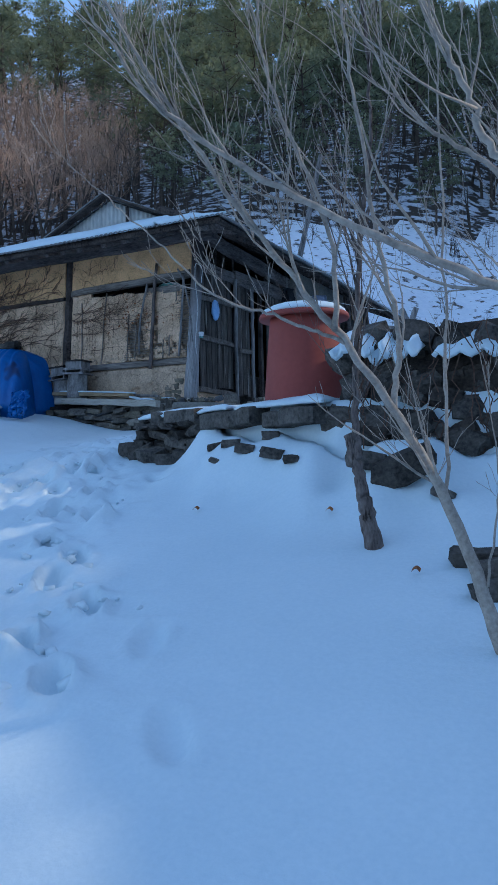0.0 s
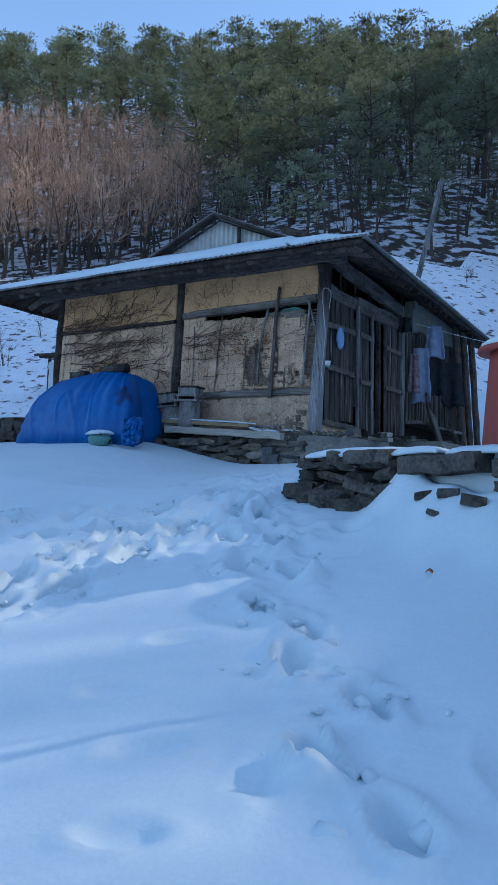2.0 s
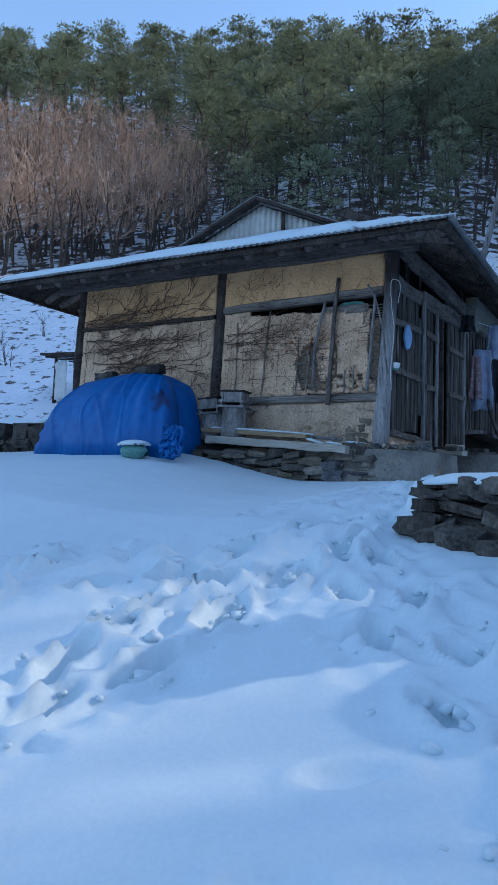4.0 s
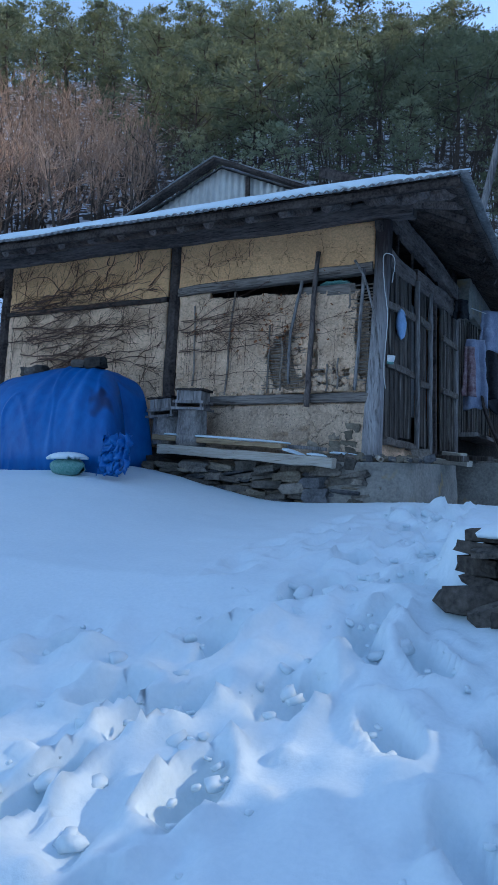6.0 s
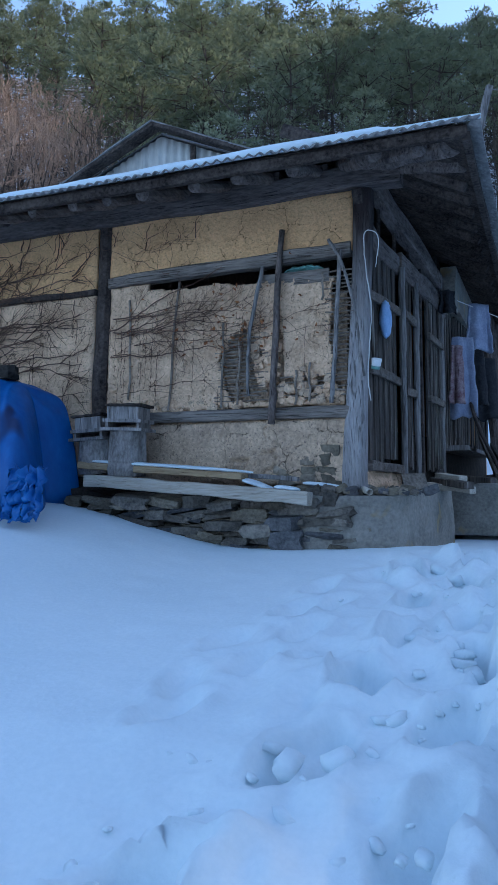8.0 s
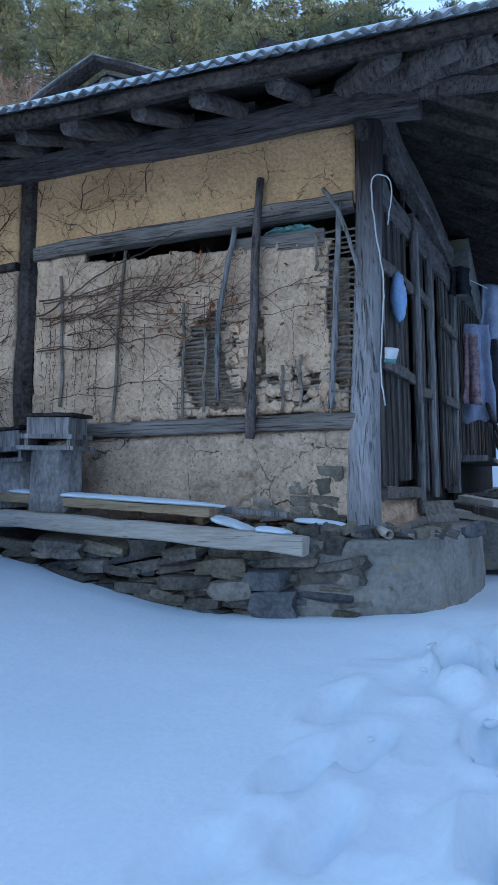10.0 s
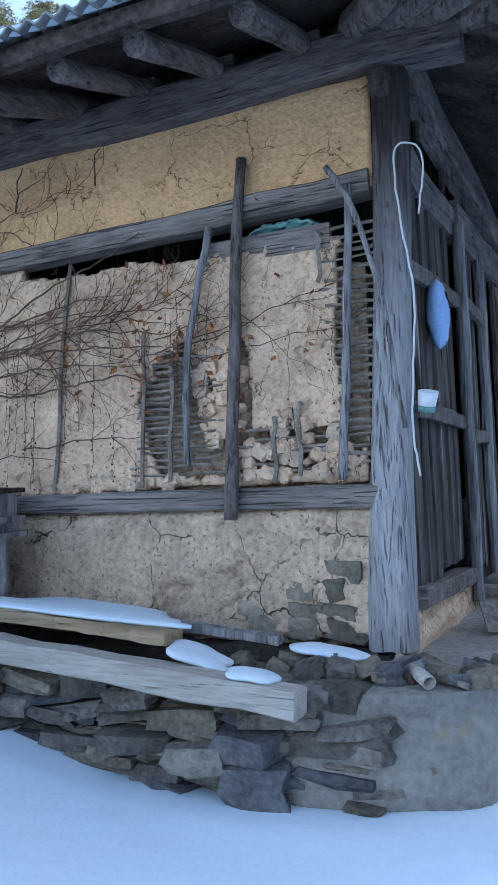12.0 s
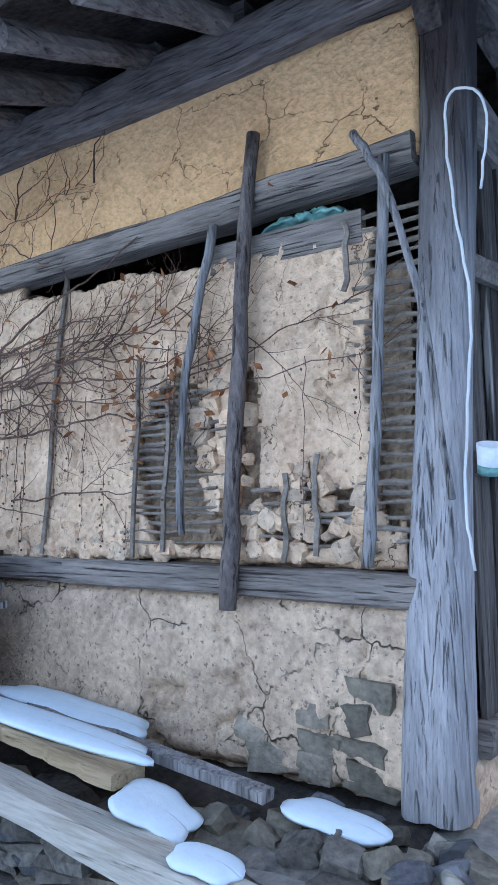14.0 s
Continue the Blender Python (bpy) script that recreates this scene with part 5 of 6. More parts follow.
scatter_stones(((-2.62, 4.76, .08), (-2.44, 4.66, .1), (-2.26, 4.52, .11), (-2.1, 4.6, .09), (-2.02, 4.44, .12), (-2.5, 4.54, .06), (-1.85, 4.36, .08)), DARKSTONE, "dark stone showing through drifted snow", "stones in the drift", 51)
scatter_stones(((-3.76, 5.36, .2), (-3.6, 5.28, .2), (-3.45, 5.2, .24), (-3.25, 5.12, .17), (-3.08, 5.06, .12), (-3.55, 5.28, .16)), DARKSTONE, "dark fallen stone below the slab wall", "stones under the wall", 52)
scatter_stones(((-1.32, 4.25, .18), (-1.08, 4.2, .28), (-0.85, 4.1, .1), (-0.58, 3.5, .16), (-0.4, 3.38, .24), (-0.22, 3.2, .26), (-0.45, 3.2, .16)), DARKSTONE, "dark rock half sunk in snow", "rocks in the snow", 53)
for x, y in ((-2.4, 4.1), (-1.45, 3.95), (-0.82, 3.35), (-3.3, 1.55), (-2.2, 1.3)):
    m = Mesh().grid(lambda u, v: (x + 0.04 * (u - .5), y + 0.025 * (v - .5), gz(x, y) + 0.02 + 0.015 * math.sin(u * 3.1) + 0.01 * v), 5, 4)
    tagged(m.thing("fallen_leaf", LEAF, None, thick=0.002), "curled brown leaf on the snow", "leaf", "leaves on the snow")


def build_tub():
    x, y, z = -2.02, 5.05, 1.84
    ob = empty("plastic_tub", "large red-brown plastic tub with a snowy lid", "tub", at=(x, y, z))
    ob.scale = (0.93, 0.93, 0.94)
    Mesh().lathe([(0.328, 0.0), (0.335, 0.015), (0.322, 0.03), (0.30, 0.3), (0.272, 0.6), (0.268, 0.66)], 48).thing("body", TUB, ob, smooth=True)
    Mesh().lathe([(0.27, 0.655), (0.345, 0.645), (0.352, 0.66), (0.345, 0.682), (0.3, 0.69)], 48).thing("lid", TUB, ob, "flat overhanging lid", smooth=True)
    Mesh().lathe([(0.33, 0.685), (0.32, 0.715), (0.25, 0.75), (0.14, 0.77), (0.02, 0.775)], 36, wob=0.03, rng=random.Random(3)).thing("snow", SNOW, ob, "mound of snow", smooth=True)


build_tub()


def build_rubble():
    r = random.Random(90)
    ob = tagged(new("rubble_bank"), "bank of dark rubble, roots and earth with snow on top", "rubble")
    Mesh().grid(lambda u, v: (-1.62 + u * 2.6, 4.55 + 0.2 * v + 0.1 * n3(u * 9, v * 4, 1) - 0.05 * u, 1.42 + 0.85 * v + 0.06 * n3(u * 6, 3, v)), 60, 22).thing("earth_face", EARTH, ob, "dark root-bound earth", thick=0.1)
    for i in range(120):
        x, v = r.uniform(-1.65, 0.9), r.random()
        s = r.uniform(0.07, 0.22)
        stone_part(ob, DARKSTONE if r.random() < 0.75 else EARTH, (x, 4.52 + 0.2 * v + r.uniform(-.04, .04), 1.45 + 0.78 * v), (s * 1.3, s, s * 0.75), r, tilt=0.5)
    m = Mesh()
    for i in range(90):
        x, z = r.uniform(-1.6, 0.9), r.uniform(1.7, 2.25)
        p = [Vector((x, 4.5, z))]
        for k in range(5):
            p.append(p[-1] + Vector((r.uniform(-.05, .05), r.uniform(-.03, .01), r.uniform(-.11, -.01))))
        m.tube(p, 0.004, 3)
    m.thing("root_mat", TWIG, ob, "hanging dry roots")
    for k, (x0, x1, z) in enumerate(((-1.35, -1.05, 2.16), (-0.98, -0.3, 2.12), (-0.3, 0.9, 2.22), (-1.6, -1.35, 2.2))):
        sn = Mesh().grid(lambda u, v: (x0 + u * (x1 - x0), 4.47 + v * 0.8 + 0.08 * n3(u * 5, v, k), z - 0.07 * (1 - min(1, v * 4)) * (1 + 2 * n3(u * 6, 0, k)) + 0.08 * min(1, v * 4) * min(1, 7 * u, 7 * (1 - u)) ** .5 + 0.03 * n3(u * 4, v * 4, k)), 26, 14)
        sn.thing("snow", SNOW, ob, "thick snow patch", smooth=True, thick=0.03)
    # bundle of dry stalks
    st = empty("stalk_bundle", "bundle of dry yellow stalks on the bank", "stalks", at=(-0.45, 4.9, 2.3))
    for i in range(14):
        a = Vector((r.uniform(-.1, .1), r.uniform(-.08, .08), r.uniform(0, .1)))
        Mesh().tube([a, a + Vector((0.3, 0.03, 0.1 + r.uniform(-.03, .03))), a + Vector((0.7, 0.05, 0.16 + r.uniform(-.05, .05)))], 0.012, 6).thing("stalk", DRYSTALK, st)
    # weathered trestle behind the bank
    tr = empty("wooden_trestle", "grey wooden poles propped at the end of the eave", "trestle", at=(-2.2, 7.5, 1.85))
    for a, b in (((0, 0, 0), (0.35, 0.2, 1.1)), ((0.7, 0, 0), (0.2, 0.2, 1.1)), ((-0.1, 0.2, 0.95), (1.0, 0.1, 0.75))):
        Mesh().beam(a, b, 0.05, 0.05, rng=r).thing("pole", GREYWOOD, tr)


build_rubble()


# ---- bare tree and cut trunk beside the camera's start ----
def twigs(m, pts, radii, r, count, length, depth=0):
    n = len(pts)
    for _ in range(count):
        i = r.randrange(int(n * 0.2), n - 1)
        d = (pts[i + 1] - pts[i]).normalized()
        s = Vector((r.gauss(0, 1), r.gauss(0, 1), r.gauss(0.5, 0.8))).normalized()
        g = (d * 1.0 + s * 0.55).normalized()
        L = length * r.uniform(0.5, 1.2)
        p, q = pts[i].copy(), [pts[i].copy()]
        k = 7
        for j in range(k):
            g = (g + Vector((r.gauss(0, .1), r.gauss(0, .1), r.gauss(0.06, .1)))).normalized()
            p = p + g * (L / k)
            if p.y < 1.05 or p.x < -1.9:
                break
            q.append(p.copy())
        if len(q) < 3:
            continue
        r0 = min(radii[i] * 0.5, 0.0035 if depth else 0.0065)
        rr = [max(0.0009, r0 * (1 - 0.85 * j / (len(q) - 1))) for j in range(len(q))]
        m.tube(q, rr, 5)
        if depth < 2:
            twigs(m, q, rr, r, 3 if depth == 0 else 2, length * 0.5, depth + 1)


def limb(parent, inv, places, r0, r1, seed, count, length, mat=BRANCH, name="limb"):
    r = random.Random(seed)
    q = [v + Vector([r.gauss(0, 0.004) for _ in range(3)]) for v in curve_pts(places, 9)]
    n = len(q)
    rad = [0.64 * (r0 + (r1 * 0.7 - r0) * (i / (n - 1)) ** 0.7) for i in range(n)]
    m = Mesh().tube(q, rad, 9)
    twigs(m, q, rad, r, int(count * 1.2), length)
    ob = m.thing(name, mat, parent, smooth=True)
    ob.matrix_parent_inverse = inv
    return ob


def build_tree():
    at = (-0.35, 2.77, gz(-0.35, 2.77) - 0.05)
    tree = empty("bare_tree", "leaning bare tree with smooth pale branches", "tree", at=at)
    inv = Matrix.Translation(at).inverted()
    limb(tree, inv, (at, (-0.54, 2.77, 1.26), (-0.7, 2.58, 1.65), (-0.87, 2.32, 1.98), (-1.02, 1.99, 2.28), (-1.14, 1.49, 2.69)), 0.046, 0.007, 1, 16, 0.6, name="trunk")
    limb(tree, inv, ((-0.7, 2.6, 1.62), (-0.66, 2.57, 1.88), (-0.68, 2.37, 2.26), (-0.66, 2.09, 2.65), (-0.66, 1.9, 2.95)), 0.022, 0.006, 2, 8, 0.5)
    limb(tree, inv, ((-0.83, 2.38, 1.9), (-0.8, 2.29, 2.19), (-0.86, 2.01, 2.54), (-0.86, 1.75, 2.85)), 0.018, 0.005, 3, 9, 0.5)
    limb(tree, inv, ((-0.81, 2.42, 1.86), (-0.98, 2.29, 1.94), (-1.15, 2.13, 2.01), (-1.32, 1.96, 2.22), (-1.46, 1.79, 2.38)), 0.012, 0.003, 4, 5, 0.3)
    limb(tree, inv, ((-0.55, 2.78, 1.28), (-0.55, 2.8, 1.9), (-0.51, 2.61, 2.46), (-0.47, 2.34, 2.93)), 0.013, 0.005, 5, 4, 0.4)
    limb(tree, inv, ((-0.42, 2.78, 1.0), (-0.38, 2.85, 1.4), (-0.45, 2.9, 1.9)), 0.009, 0.003, 6, 2, 0.3)
    at2 = (0.55, 2.2, gz(0.55, 2.2) - 0.05)
    t2 = empty("bare_tree", "spreading bare tree with long pale branches", "tree", at=at2)
    inv2 = Matrix.Translation(at2).inverted()
    limb(t2, inv2, (at2, (0.35, 2.25, 1.2), (-0.02, 2.27, 1.8), (-0.28, 2.22, 1.95), (-0.75, 2.03, 2.2), (-1.08, 1.76, 2.44), (-1.2, 1.51, 2.69)), 0.05, 0.006, 7, 22, 0.6, name="trunk")
    limb(t2, inv2, ((0.3, 2.26, 1.3), (-0.11, 2.41, 2.11), (-0.29, 2.32, 2.32), (-0.52, 2.2, 2.51), (-0.66, 1.98, 2.82)), 0.026, 0.006, 8, 14, 0.55)
    limb(t2, inv2, ((0.4, 2.22, 1.1), (0.0, 1.93, 1.96), (-0.22, 1.84, 2.19), (-0.29, 1.76, 2.36), (-0.4, 1.6, 2.6)), 0.03, 0.01, 9, 10, 0.5)
    at3 = (-1.1, 3.68, gz(-1.1, 3.68) - 0.06)
    t3 = empty("cut_tree", "lopped tree trunk with one slender upright shoot", "tree", at=at3)
    inv3 = Matrix.Translation(at3).inverted()
    limb(t3, inv3, (at3, (-1.15, 3.67, 1.2), (-1.17, 3.65, 1.35), (-1.22, 3.62, 1.58)), 0.085, 0.05, 10, 0, 0, BARKY, "trunk")
    limb(t3, inv3, ((-1.17, 3.64, 1.45), (-1.18, 3.63, 1.65), (-1.14, 3.56, 2.05), (-1.08, 3.47, 2.52), (-0.97, 3.31, 2.91), (-0.91, 3.05, 3.45)), 0.04, 0.012, 11, 14, 0.8, BARKY, "shoot")


build_tree()


# ---- things by the doors ----
def hang(name, label, mat, y, z, w, h, seed, off=0.1, category="clothes"):
    def fn(u, v):
        yy = y + w * (u - 0.5) * (0.75 + 0.35 * v)
        k = (yy - y)
        return sx(y, off) + 0.75 * k + 0.02 * n3(u * 5, v * 5, seed), y + 0.65 * k + 0.04 * math.sin(u * 9 + seed) * (0.3 + v) + 0.03 * n3(v * 4, u, seed), z - h * v * (1 - 0.12 * n3(u * 3, 1, seed)) 
    tagged(Mesh().grid(fn, 18, 18).thing(name, mat, None, smooth=True, thick=0.015), label, category)


hang("towel", "grey-blue towel hung over the line", GREYCLOTH, 11.75, 4.1, 0.34, 0.5, 1, 0.3, "towel")
hang("jacket", "dark grey jacket hanging on the wall", GREYCLOTH, 11.55, 3.72, 0.34, 0.85, 2, 0.16)
hang("black_coat", "black coat hanging on the wall", DARKCLOTH, 12.2, 3.75, 0.4, 0.7, 3, 0.14)
hang("black_coat", "black coat hanging near the wall end", DARKCLOTH, 13.0, 3.7, 0.45, 0.75, 4, 0.14)
hang("checked_shirt", "red and pale shirt hanging by the door", REDCLOTH, 11.3, 3.6, 0.16, 0.6, 5, 0.14)
hang("dust_cloth", "dark speckled cloth hung at the door head", DARKCLOTH, 11.0, 4.1, 0.2, 0.22, 6, 0.12, "cloth")
rod("clothes_line", "thin pale line strung under the eave", "line", ((sx(11.2, .1), 11.2, 4.08), (sx(12.6, .5), 12.6, 4.05), (sx(14.4, .6), 14.4, 4.2)), 0.005, 0.005, CABLE, 5)


def build_door_things():
    b = Mesh().box((sx(11.28, .0), 11.18, 3.95), (sx(11.28, .16), 11.42, 4.28))
    tagged(b.thing("meter_box", CONCRETE, None), "grey electricity meter box on the wall", "meter box")
    bag = Mesh().grid(lambda u, v: (sx(9.0, 0.06) + 0.045 * max(0, math.sin(v * 3.1416)) ** 0.5 * math.cos(u * 6.283) + 0.01 * n3(u * 7, v * 6), 8.98 + 0.085 * max(0, math.sin(v * 3.1416)) ** 0.45 * math.sin(u * 6.283), 3.6 - 0.29 * v + 0.01 * n3(u * 8, v * 5, 2)), 16, 14)
    tagged(bag.thing("blue_bag", BLUECLOTH, None, smooth=True), "light blue plastic bag hung on the door", "bag")
    cup = empty("paper_cup", "white cup with blue-green band stuck on the door", "cup", at=(-4.9, 8.56, 3.06))
    Mesh().lathe([(0.034, -0.04), (0.045, 0.05), (0.041, 0.05), (0.03, -0.03)], 18).thing("cup", WHITECLOTH, cup, smooth=True)
    Mesh().lathe([(0.0355, -0.04), (0.0385, -0.012)], 18).thing("band", GREENBAG, cup, "blue-green band", smooth=True)
    cup.rotation_euler, cup.scale = (0.25, 0.2, 0), (0.82, 0.82, 0.82)
    r = random.Random(77)
    for y, z, L, s in ((9.65, 2.24, 0.9, 1), (9.8, 2.28, 0.7, 2), (10.3, 2.26, 0.8, 3), (9.5, 2.2, 0.7, 4)):
        m = Mesh().beam((sx(y, 0.25), y, z), (sx(y, 0.4) + r.uniform(-.1, .25), y + r.uniform(-.9, -.3) * L, z - 0.03), 0.07, 0.05, rng=r)
        tagged(m.thing("split_log", DOORWOOD if s % 2 else PALEWOOD, None), "split firewood lying before the doors", "firewood", "firewood by the doors")
    rod("broom_stick", "dark stick leaning on the board wall", "stick", ((sx(11.3, .6), 11.0, 2.22), (sx(11.6, .3), 11.4, 2.8), (sx(12, .15), 11.8, 3.2)), 0.02, 0.018, DARKWOOD, 7)
    for y, s in ((11.5, 0.5), (12.4, 0.35)):
        m = Mesh().beam((sx(y, .5), y, 2.22), (sx(y, .3), y + 0.15, 2.22 + s), 0.4, 0.03, up=(1, 0, 0), rng=r)
        tagged(m.thing("stone_slab", STONE, None), "grey stone slab leaning by the bench", "slab")
    for i in range(14):
        x, y, s = r.uniform(-4.85, -4.3), r.uniform(9.4, 12.5), r.uniform(.08, .2)
        tagged(stone_part(None, STONE, (x, y, 2.2 + s * .15 if y > 9.95 else 2.16 + s * .15), (s * 1.4, s, s * .4), r, name="flat_stone"), "flat grey stone before the doors", "stone", "stones by the doors")
    shard = Mesh().box((-0.09, -0.07, -0.004), (0.09, 0.07, 0.004), pose(-4.72, 9.0, 2.24, 55, 0, 30))
    tagged(shard.thing("slate_shard", STONE, None), "thin broken slate leaning on the footing", "slate")
    tube = Mesh().lathe([(0.022, 0), (0.022, 0.1), (0.017, 0.1), (0.017, 0.005)], 16)
    ob = tagged(tube.thing("pipe_end", PALEWOOD, None, smooth=True), "short pale pipe end on the footing", "pipe")
    ob.matrix_world = pose(-4.93, 8.24, 2.2, 100, 20, 40)
    rod("roof_pole", "thin pale pole standing behind the eave", "pole", ((-4.68, 11.4, 4.55), (-4.45, 11.5, 5.6), (-4.27, 11.5, 6.33)), 0.045, 0.04, GREYWOOD, 8, 0.004)


build_door_things()
rod("pole_wire", "thin wire running from the pole to the wood", "wire", ((-4.27, 11.5, 6.3), (-3.3, 12.6, 6.6), (-1.5, 14.5, 7.4)), 0.008, 0.008, GREYWOOD, 5)


# ---- far left: jars, shelter, stones ----
def build_left():
    def jar(x, y, s):
        ob = empty("clay_jar", "dark brown glazed clay jar with snow on its lid", "jar", group="clay jars", at=(x, y, gz(x, y)))
        Mesh().lathe([(0.2 * s, 0), (0.33 * s, 0.25 * s), (0.36 * s, 0.45 * s), (0.28 * s, 0.68 * s), (0.22 * s, 0.74 * s)], 24).thing("body", CLAYPOT, ob, smooth=True)
        Mesh().lathe([(0.27 * s, 0.74 * s), (0.28 * s, 0.77 * s), (0.1 * s, 0.84 * s)], 24).thing("lid", CLAYPOT, ob, smooth=True)
        Mesh().lathe([(0.26 * s, 0.78 * s), (0.2 * s, 0.86 * s), (0.05 * s, 0.9 * s)], 20).thing("snow", SNOW, ob, "cap of snow", smooth=True)
    jar(-11.7, 10.6, 0.85)
    jar(-11.1, 10.9, 0.6)
    sh = empty("low_shelter", "low pole shelter with plastic sides and snowy roof", "shelter", at=(-15.6, 16.2, gz(-15.6, 16.2)))
    r = random.Random(2)
    for x, y in ((-0.8, -0.5), (0.8, -0.5), (-0.8, 0.5), (0.8, 0.5)):
        Mesh().tube([(x, y, -0.2), (x + r.uniform(-.05, .05), y, 1.1)], 0.05, 7).thing("post", DARKWOOD, sh)
    for i in range(9):
        Mesh().beam((-1.1, -0.7 + i * 0.18, 1.15 + r.uniform(0, .05)), (1.1, -0.7 + i * 0.18, 1.12), 0.1, 0.06, rng=r).thing("roof_pole", DARKWOOD, sh)
    Mesh().grid(lambda u, v: (-1.0 + 2 * u, -0.4 + v, 1.2 + 0.05 * n3(u * 4, v * 3, 1)), 14, 8).thing("snow", SNOW, sh, smooth=True, thick=0.04)
    for x in (-0.75, 0.5):
        Mesh().grid(lambda u, v: (x + 0.4 * u, -0.55 + 0.04 * n3(u * 6, v * 5, x), 1.0 * v), 8, 8).thing("plastic_sheet", WHITECLOTH, sh, "pale plastic sheet", smooth=True, thick=0.006)
    stone_wall("field_wall", "dark tumbled stones beside the yard", (-12.5, 8.9), (-9.3, 8.6), lambda s: 2.0, 2.5, 0.5, 61, DARKSTONE, (0.25, 0.5), (0.1, 0.2), "stone wall")
    scatter_stones([(r.uniform(-16, -10), r.uniform(9, 15), r.uniform(.2, .5)) for _ in range(30)], DARKSTONE, "dark stone poking out of the snow", "stones on the slope", 63)


build_left()


# ---- hillside woods ----
def pine_meshes(k):
    r = random.Random(300 + k)
    H = 1.0
    tr = Mesh()
    bend = Vector((r.uniform(-.04, .04), r.uniform(-.04, .04), 0))
    pts = [Vector((bend.x * math.sin(i * .5), bend.y * math.sin(i * .4), H * i / 8)) for i in range(9)]
    tr.tube(pts, [0.017 * (1 - 0.85 * i / 8) for i in range(9)], 6)
    cr = Mesh()
    z0 = r.uniform(0.34, 0.52)
    levels = 6
    for lv in range(levels):
        f = lv / (levels - 1)
        z = z0 + (0.95 - z0) * f ** 0.85
        reach = 0.27 * (0.78 + 0.7 * f - 1.12 * f * f) * r.uniform(0.75, 1.2)
        turn = r.uniform(0, 6.283)
        count = 4
        for b in range(count):
            a = turn + 6.283 * b / count + r.gauss(0, 0.35)
            L = reach * r.uniform(0.55, 1.15)
            tip = Vector((L * math.cos(a), L * math.sin(a), z + L * r.uniform(-0.05, 0.35)))
            root = Vector((0, 0, z - 0.03))
            tr.tube([root, tip], [0.0045, 0.0015], 3)
            for share, size in ((1.0, 0.075), (0.45, 0.06)) if r.random() < 0.6 else ((0.9, 0.085),):
                c = root.lerp(tip, share) + Vector((r.gauss(0, .012), r.gauss(0, .012), 0.008))
                size *= r.uniform(0.7, 1.25)
                for j in range(54):
                    # needles stand out of a flat cushion of shoots
                    d = Vector((r.gauss(0, 1), r.gauss(0, 1), r.gauss(0, 0.42))).normalized()
                    p = c + Vector((d.x, d.y, d.z * 0.6)) * size * r.uniform(0.25, 0.85)
                    g = (d + Vector((0, 0, r.uniform(0.1, 0.9)))).normalized()
                    w = g.cross(Vector((r.gauss(0, 1), r.gauss(0, 1), r.gauss(0, 1)))).normalized() * r.uniform(0.005, 0.0095)
                    e = p + g * r.uniform(0.016, 0.032)
                    cr.add([tuple(p - w), tuple(p + w), tuple(e)], [(0, 1, 2)])
    for i in range(9):
        z = r.uniform(0.1, z0 + 0.1)
        a, L = r.uniform(0, 6.283), r.uniform(0.04, 0.14)
        tr.tube([(0, 0, z), (L * math.cos(a), L * math.sin(a), z + r.uniform(-.02, .05))], [0.003, 0.001], 3)
    return tr.data("trunk", PINEBARK), cr.data("crown", NEEDLE)


def bare_meshes(k, mat, bark, stems=3, forks=7):
    """A leafless tree: bare stems that fork into a rounded crown of fine twigs."""
    r = random.Random(500 + k)
    tr, cr = Mesh(), Mesh()

    def sprout(p, g, L, rad, depth):
        q, n = [p.copy()], 4
        for i in range(n):
            g = (g + Vector((r.gauss(0, .13), r.gauss(0, .13), r.gauss(0.07, .08)))).normalized()
            p = p + g * (L / n)
            q.append(p.copy())
        cr.tube(q, [rad * (1 - 0.7 * i / n) for i in range(n + 1)], 3)
        if depth < 2:
            for _ in range(4 if depth == 0 else 3):
                i = r.randrange(1, n + 1)
                side = Vector((r.gauss(0, 1), r.gauss(0, 1), r.gauss(0.3, 0.5))).normalized()
                sprout(q[i], (g + side * 0.75).normalized(), L * r.uniform(0.4, 0.65), rad * 0.55, depth + 1)
    for s in range(stems):
        p, g = Vector((r.gauss(0, .035), r.gauss(0, .035), 0)), Vector((r.gauss(0, .13), r.gauss(0, .13), 1)).normalized()
        q = [p.copy()]
        for i in range(8):
            g = (g + Vector((r.gauss(0, .06), r.gauss(0, .06), 0.03))).normalized()
            p = p + g * 0.1
            q.append(p.copy())
        tr.tube(q, [0.013 * (1 - 0.8 * i / 8) for i in range(9)], 5)
        for b in range(forks):
            i = r.randrange(3, 9)
            side = Vector((r.gauss(0, 1), r.gauss(0, 1), r.gauss(0.9, 0.4))).normalized()
            sprout(q[i], side, r.uniform(0.16, 0.3), 0.0045, 0)
    return tr.data("trunk", bark), cr.data("branch_crown", mat)


def plant(name, label, cat, group, meshes, part_name, x, y, h, r):
    ob = new(name, meshes[0])
    ob.location = (x, y, gz(x, y) - 0.2)
    w = h * r.uniform(0.9, 1.35)
    ob.scale, ob.rotation_euler = (w, w, h), (r.gauss(0, .03), r.gauss(0, .03), r.uniform(0, 6.28))
    tagged(ob, label, cat, group)
    c = new(part_name, meshes[1])
    c.parent = ob
    return ob


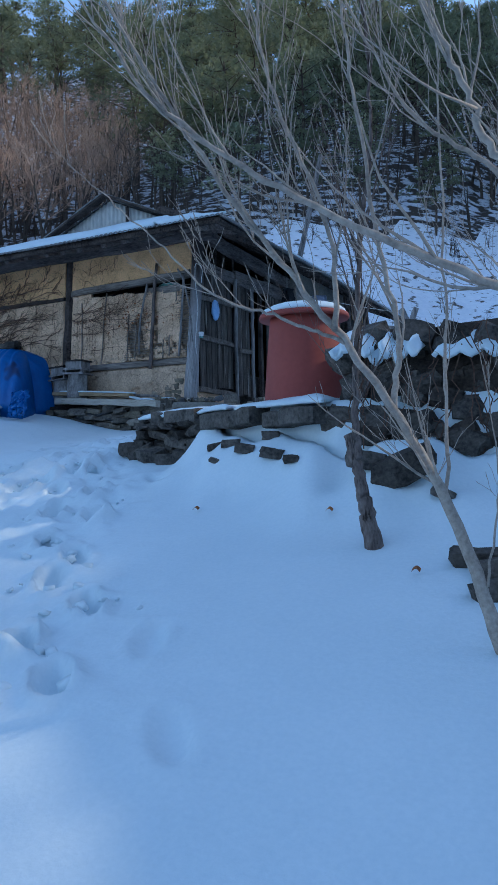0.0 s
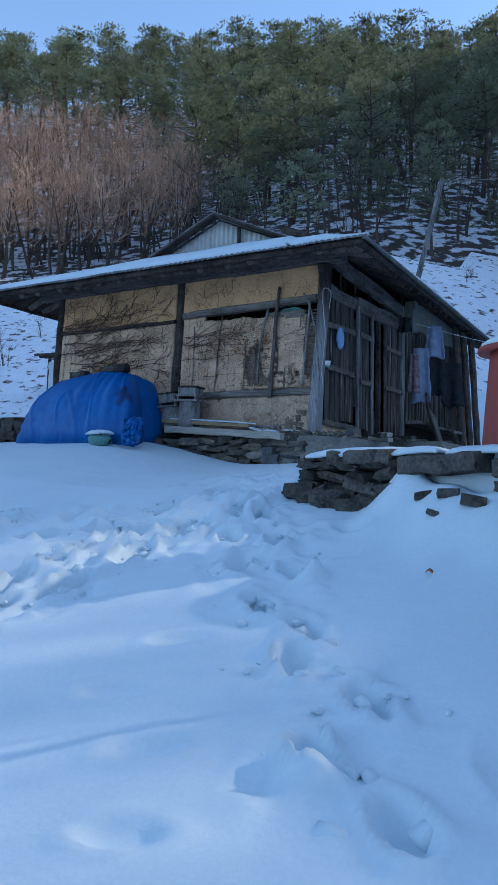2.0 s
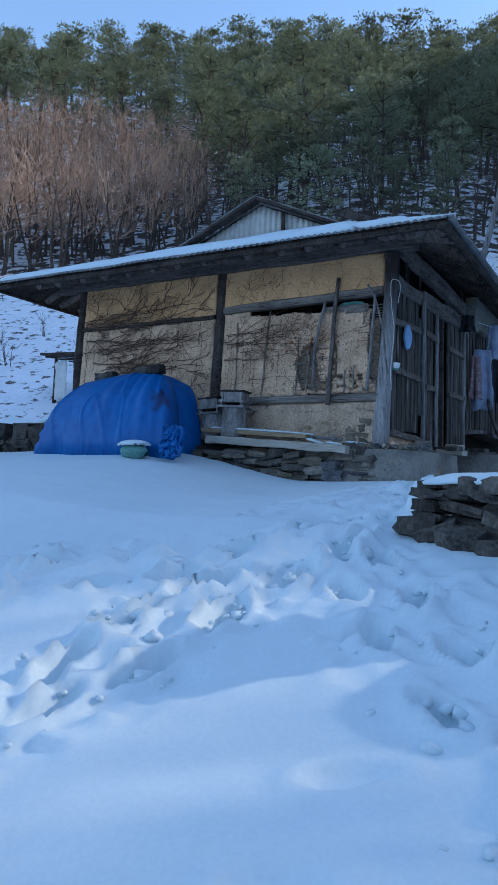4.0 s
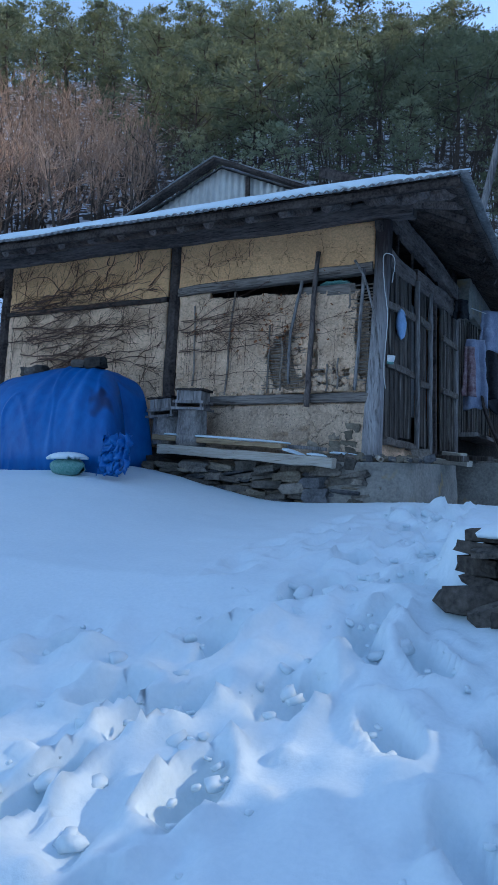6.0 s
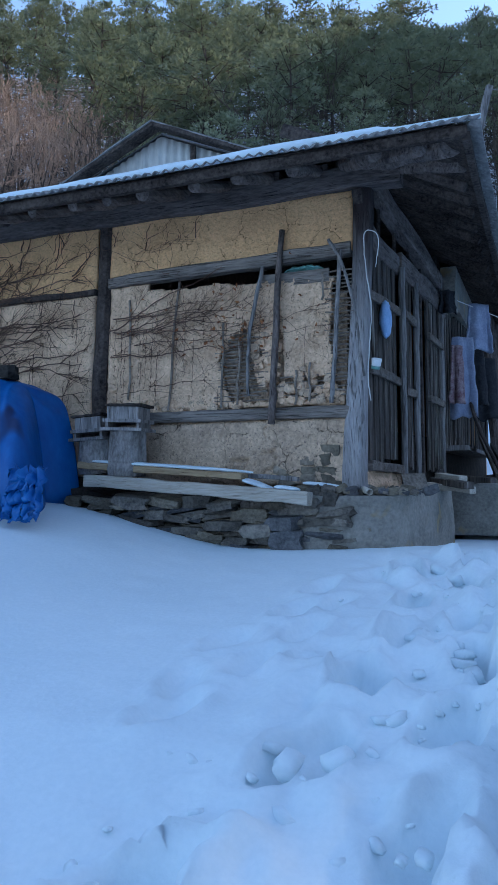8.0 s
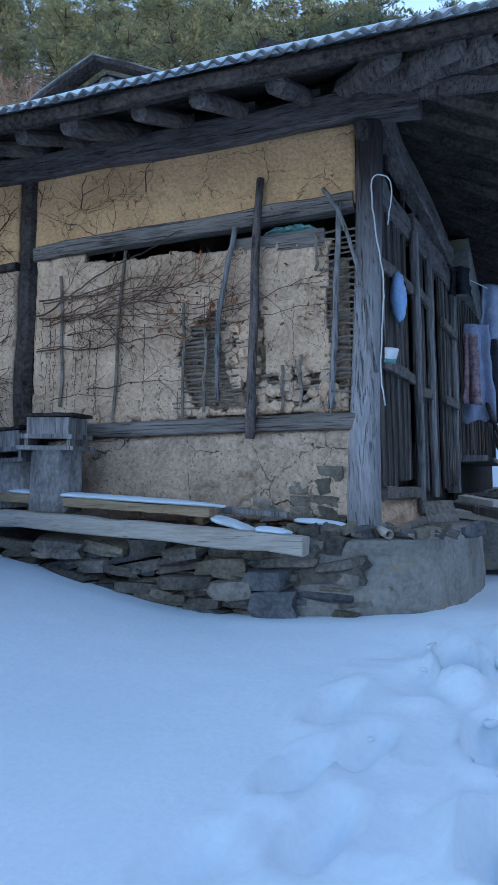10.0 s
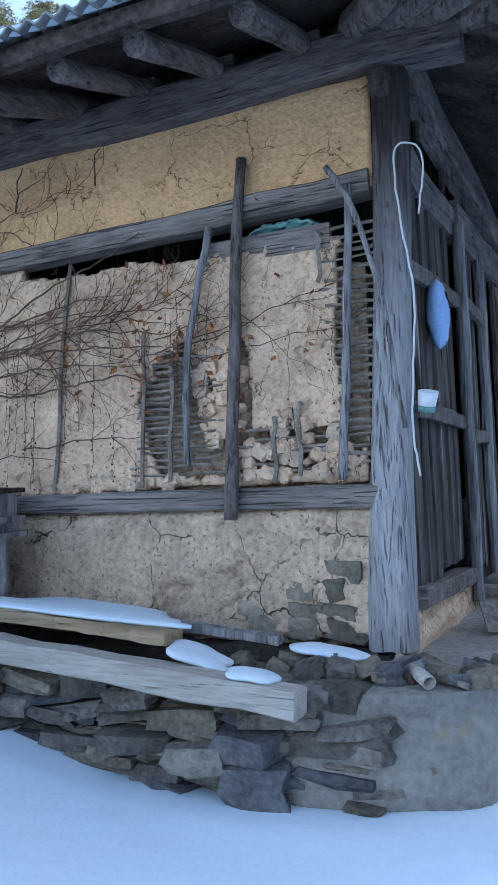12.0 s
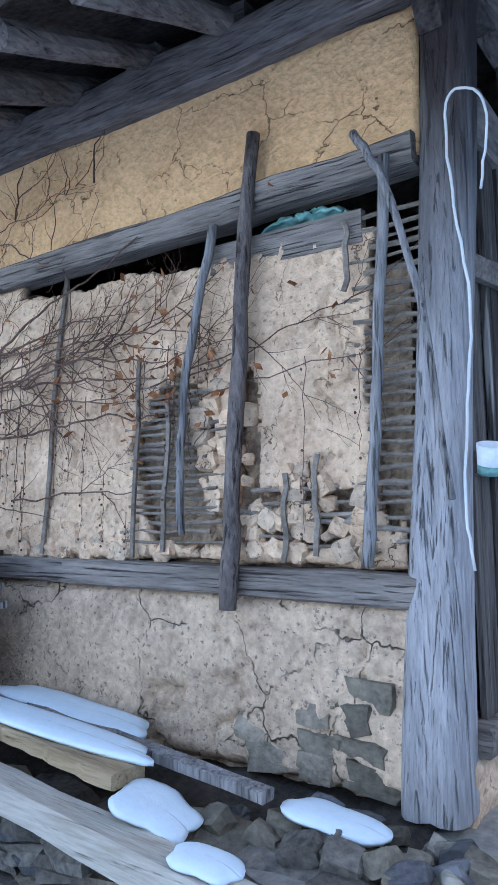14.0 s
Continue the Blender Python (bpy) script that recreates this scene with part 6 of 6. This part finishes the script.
def build_woods():
    r = random.Random(1234)
    pines = [pine_meshes(k) for k in range(6)]
    reds = [bare_meshes(k, REDTWIG, PINEBARK) for k in range(5)]
    bares = [bare_meshes(10 + k, PINEBARK, PINEBARK, 2, 5) for k in range(3)]
    brush = [bare_meshes(20 + k, PINEBARK, PINEBARK, 4, 3) for k in range(2)]

    def spot(s, az):
        """Where the direction az (degrees left of +y) meets the line s on the slope."""
        a = radians(az)
        dx, dy = -math.sin(a), math.cos(a)
        t = s / (0.9 * dy - 0.4 * dx)
        return dx * t - 1.5, dy * t + 1.0
    s = 31.5
    while s < 104:
        az = -8 + r.uniform(0, 2)
        while az < 58:
            x, y = spot(s + r.uniform(-1.6, 1.6), az)
            if not (s < 56 - max(0, 37 - az) * 5 and az > 33):
                low = 0.72 if s < 35 else 1.0
                plant("pine_tree", "tall dark green pine on the snowy hillside", "pine tree", "pines on the hillside", r.choice(pines), "crown", x, y, (5.8 + (s - 32) * 0.06) * r.uniform(0.78, 1.22) * low, r)
            az += math.degrees(2.9 * r.uniform(0.75, 1.5) / s) * (1 + (s - 36) / 130)
        s += 2.8 + (s - 32) * 0.05
    s = 32.5
    while s < 56:
        az = 33.5 + abs(s - 44) * 0.12 + r.uniform(0, 1.5)
        while az < 58:
            x, y = spot(s + r.uniform(-1, 1), az)
            plant("bare_thicket_tree", "leafless reddish-brown young tree on the slope", "tree", "reddish thicket", r.choice(reds), "branch_crown", x, y, r.uniform(4.4, 5.8) * (1 - 0.2 * smooth01(36, 33.5, az)), r)
            az += r.uniform(1.5, 2.6)
        s += 2.0
    # unseen bare trees added on the low bank to filter the sun into streaks
    for along, tall in ((20.0, 13.0),):
        across = -4.0
        while across < 13:
            a = along + r.uniform(-1.2, 1.2)
            x, y = 0.87 * a - 0.5 * across, 0.5 * a + 0.87 * across
            plant("bare_thicket_tree", "unseen leafless tree added to streak the yard with shade", "tree", "trees on the bank", r.choice(reds), "branch_crown", x, y, tall * r.uniform(0.9, 1.15), r)
            across += r.uniform(2.6, 4.6)
    for _ in range(70):
        x, y = spot(r.uniform(31, 46), r.uniform(-6, 34))
        plant("bare_tree", "dark leafless tree under the pines", "tree", "bare trees under the pines", r.choice(bares), "branch_crown", x, y, r.uniform(3, 5.5), r)
    for _ in range(150):
        x, y = spot(r.uniform(29, 44), r.uniform(-8, 56))
        plant("brush", "low dark leafless brush on the forest floor", "shrub", "brush under the trees", r.choice(brush), "branch_crown", x, y, r.uniform(0.7, 1.5), r)
    for _ in range(50):
        x, y = spot(r.uniform(20, 30), r.uniform(-8, 20) if r.random() < .6 else r.uniform(42, 56))
        plant("bare_shrub", "thin leafless shrub in the snow", "shrub", "shrubs on the slope", r.choice(brush), "branch_crown", x, y, r.uniform(0.5, 1.2), r)


build_woods()


# ---- broken snow along the trails ----
def build_clods():
    r = random.Random(808)
    m = Mesh()
    shapes = []
    for k in range(5):
        me = stone_data(SNOW, k)
        shapes.append(([v.co.copy() for v in me.vertices], [tuple(p.vertices) for p in me.polygons]))
    for fx, fy_, a, dep in STEPS:
        for _ in range(5 if dep > 0.06 else 0):
            x, y = fx + r.gauss(0, 0.17), fy_ + r.gauss(0, 0.17)
            size = 0.015 + 0.055 * r.random() ** 2
            vs, fs = r.choice(shapes)
            mt = pose(x, y, gz(x, y) - size * 0.3, r.uniform(-30, 30), r.uniform(-30, 30), r.uniform(0, 360)) @ Matrix.Diagonal((size * 1.5, size * 1.1, size * 0.7, 1))
            m.add([tuple(mt @ v) for v in vs], fs)
    tagged(m.thing("snow_clods", SNOW, None, smooth=True), "broken lumps of snow along the footprints", "snow", kind="stuff")


build_clods()
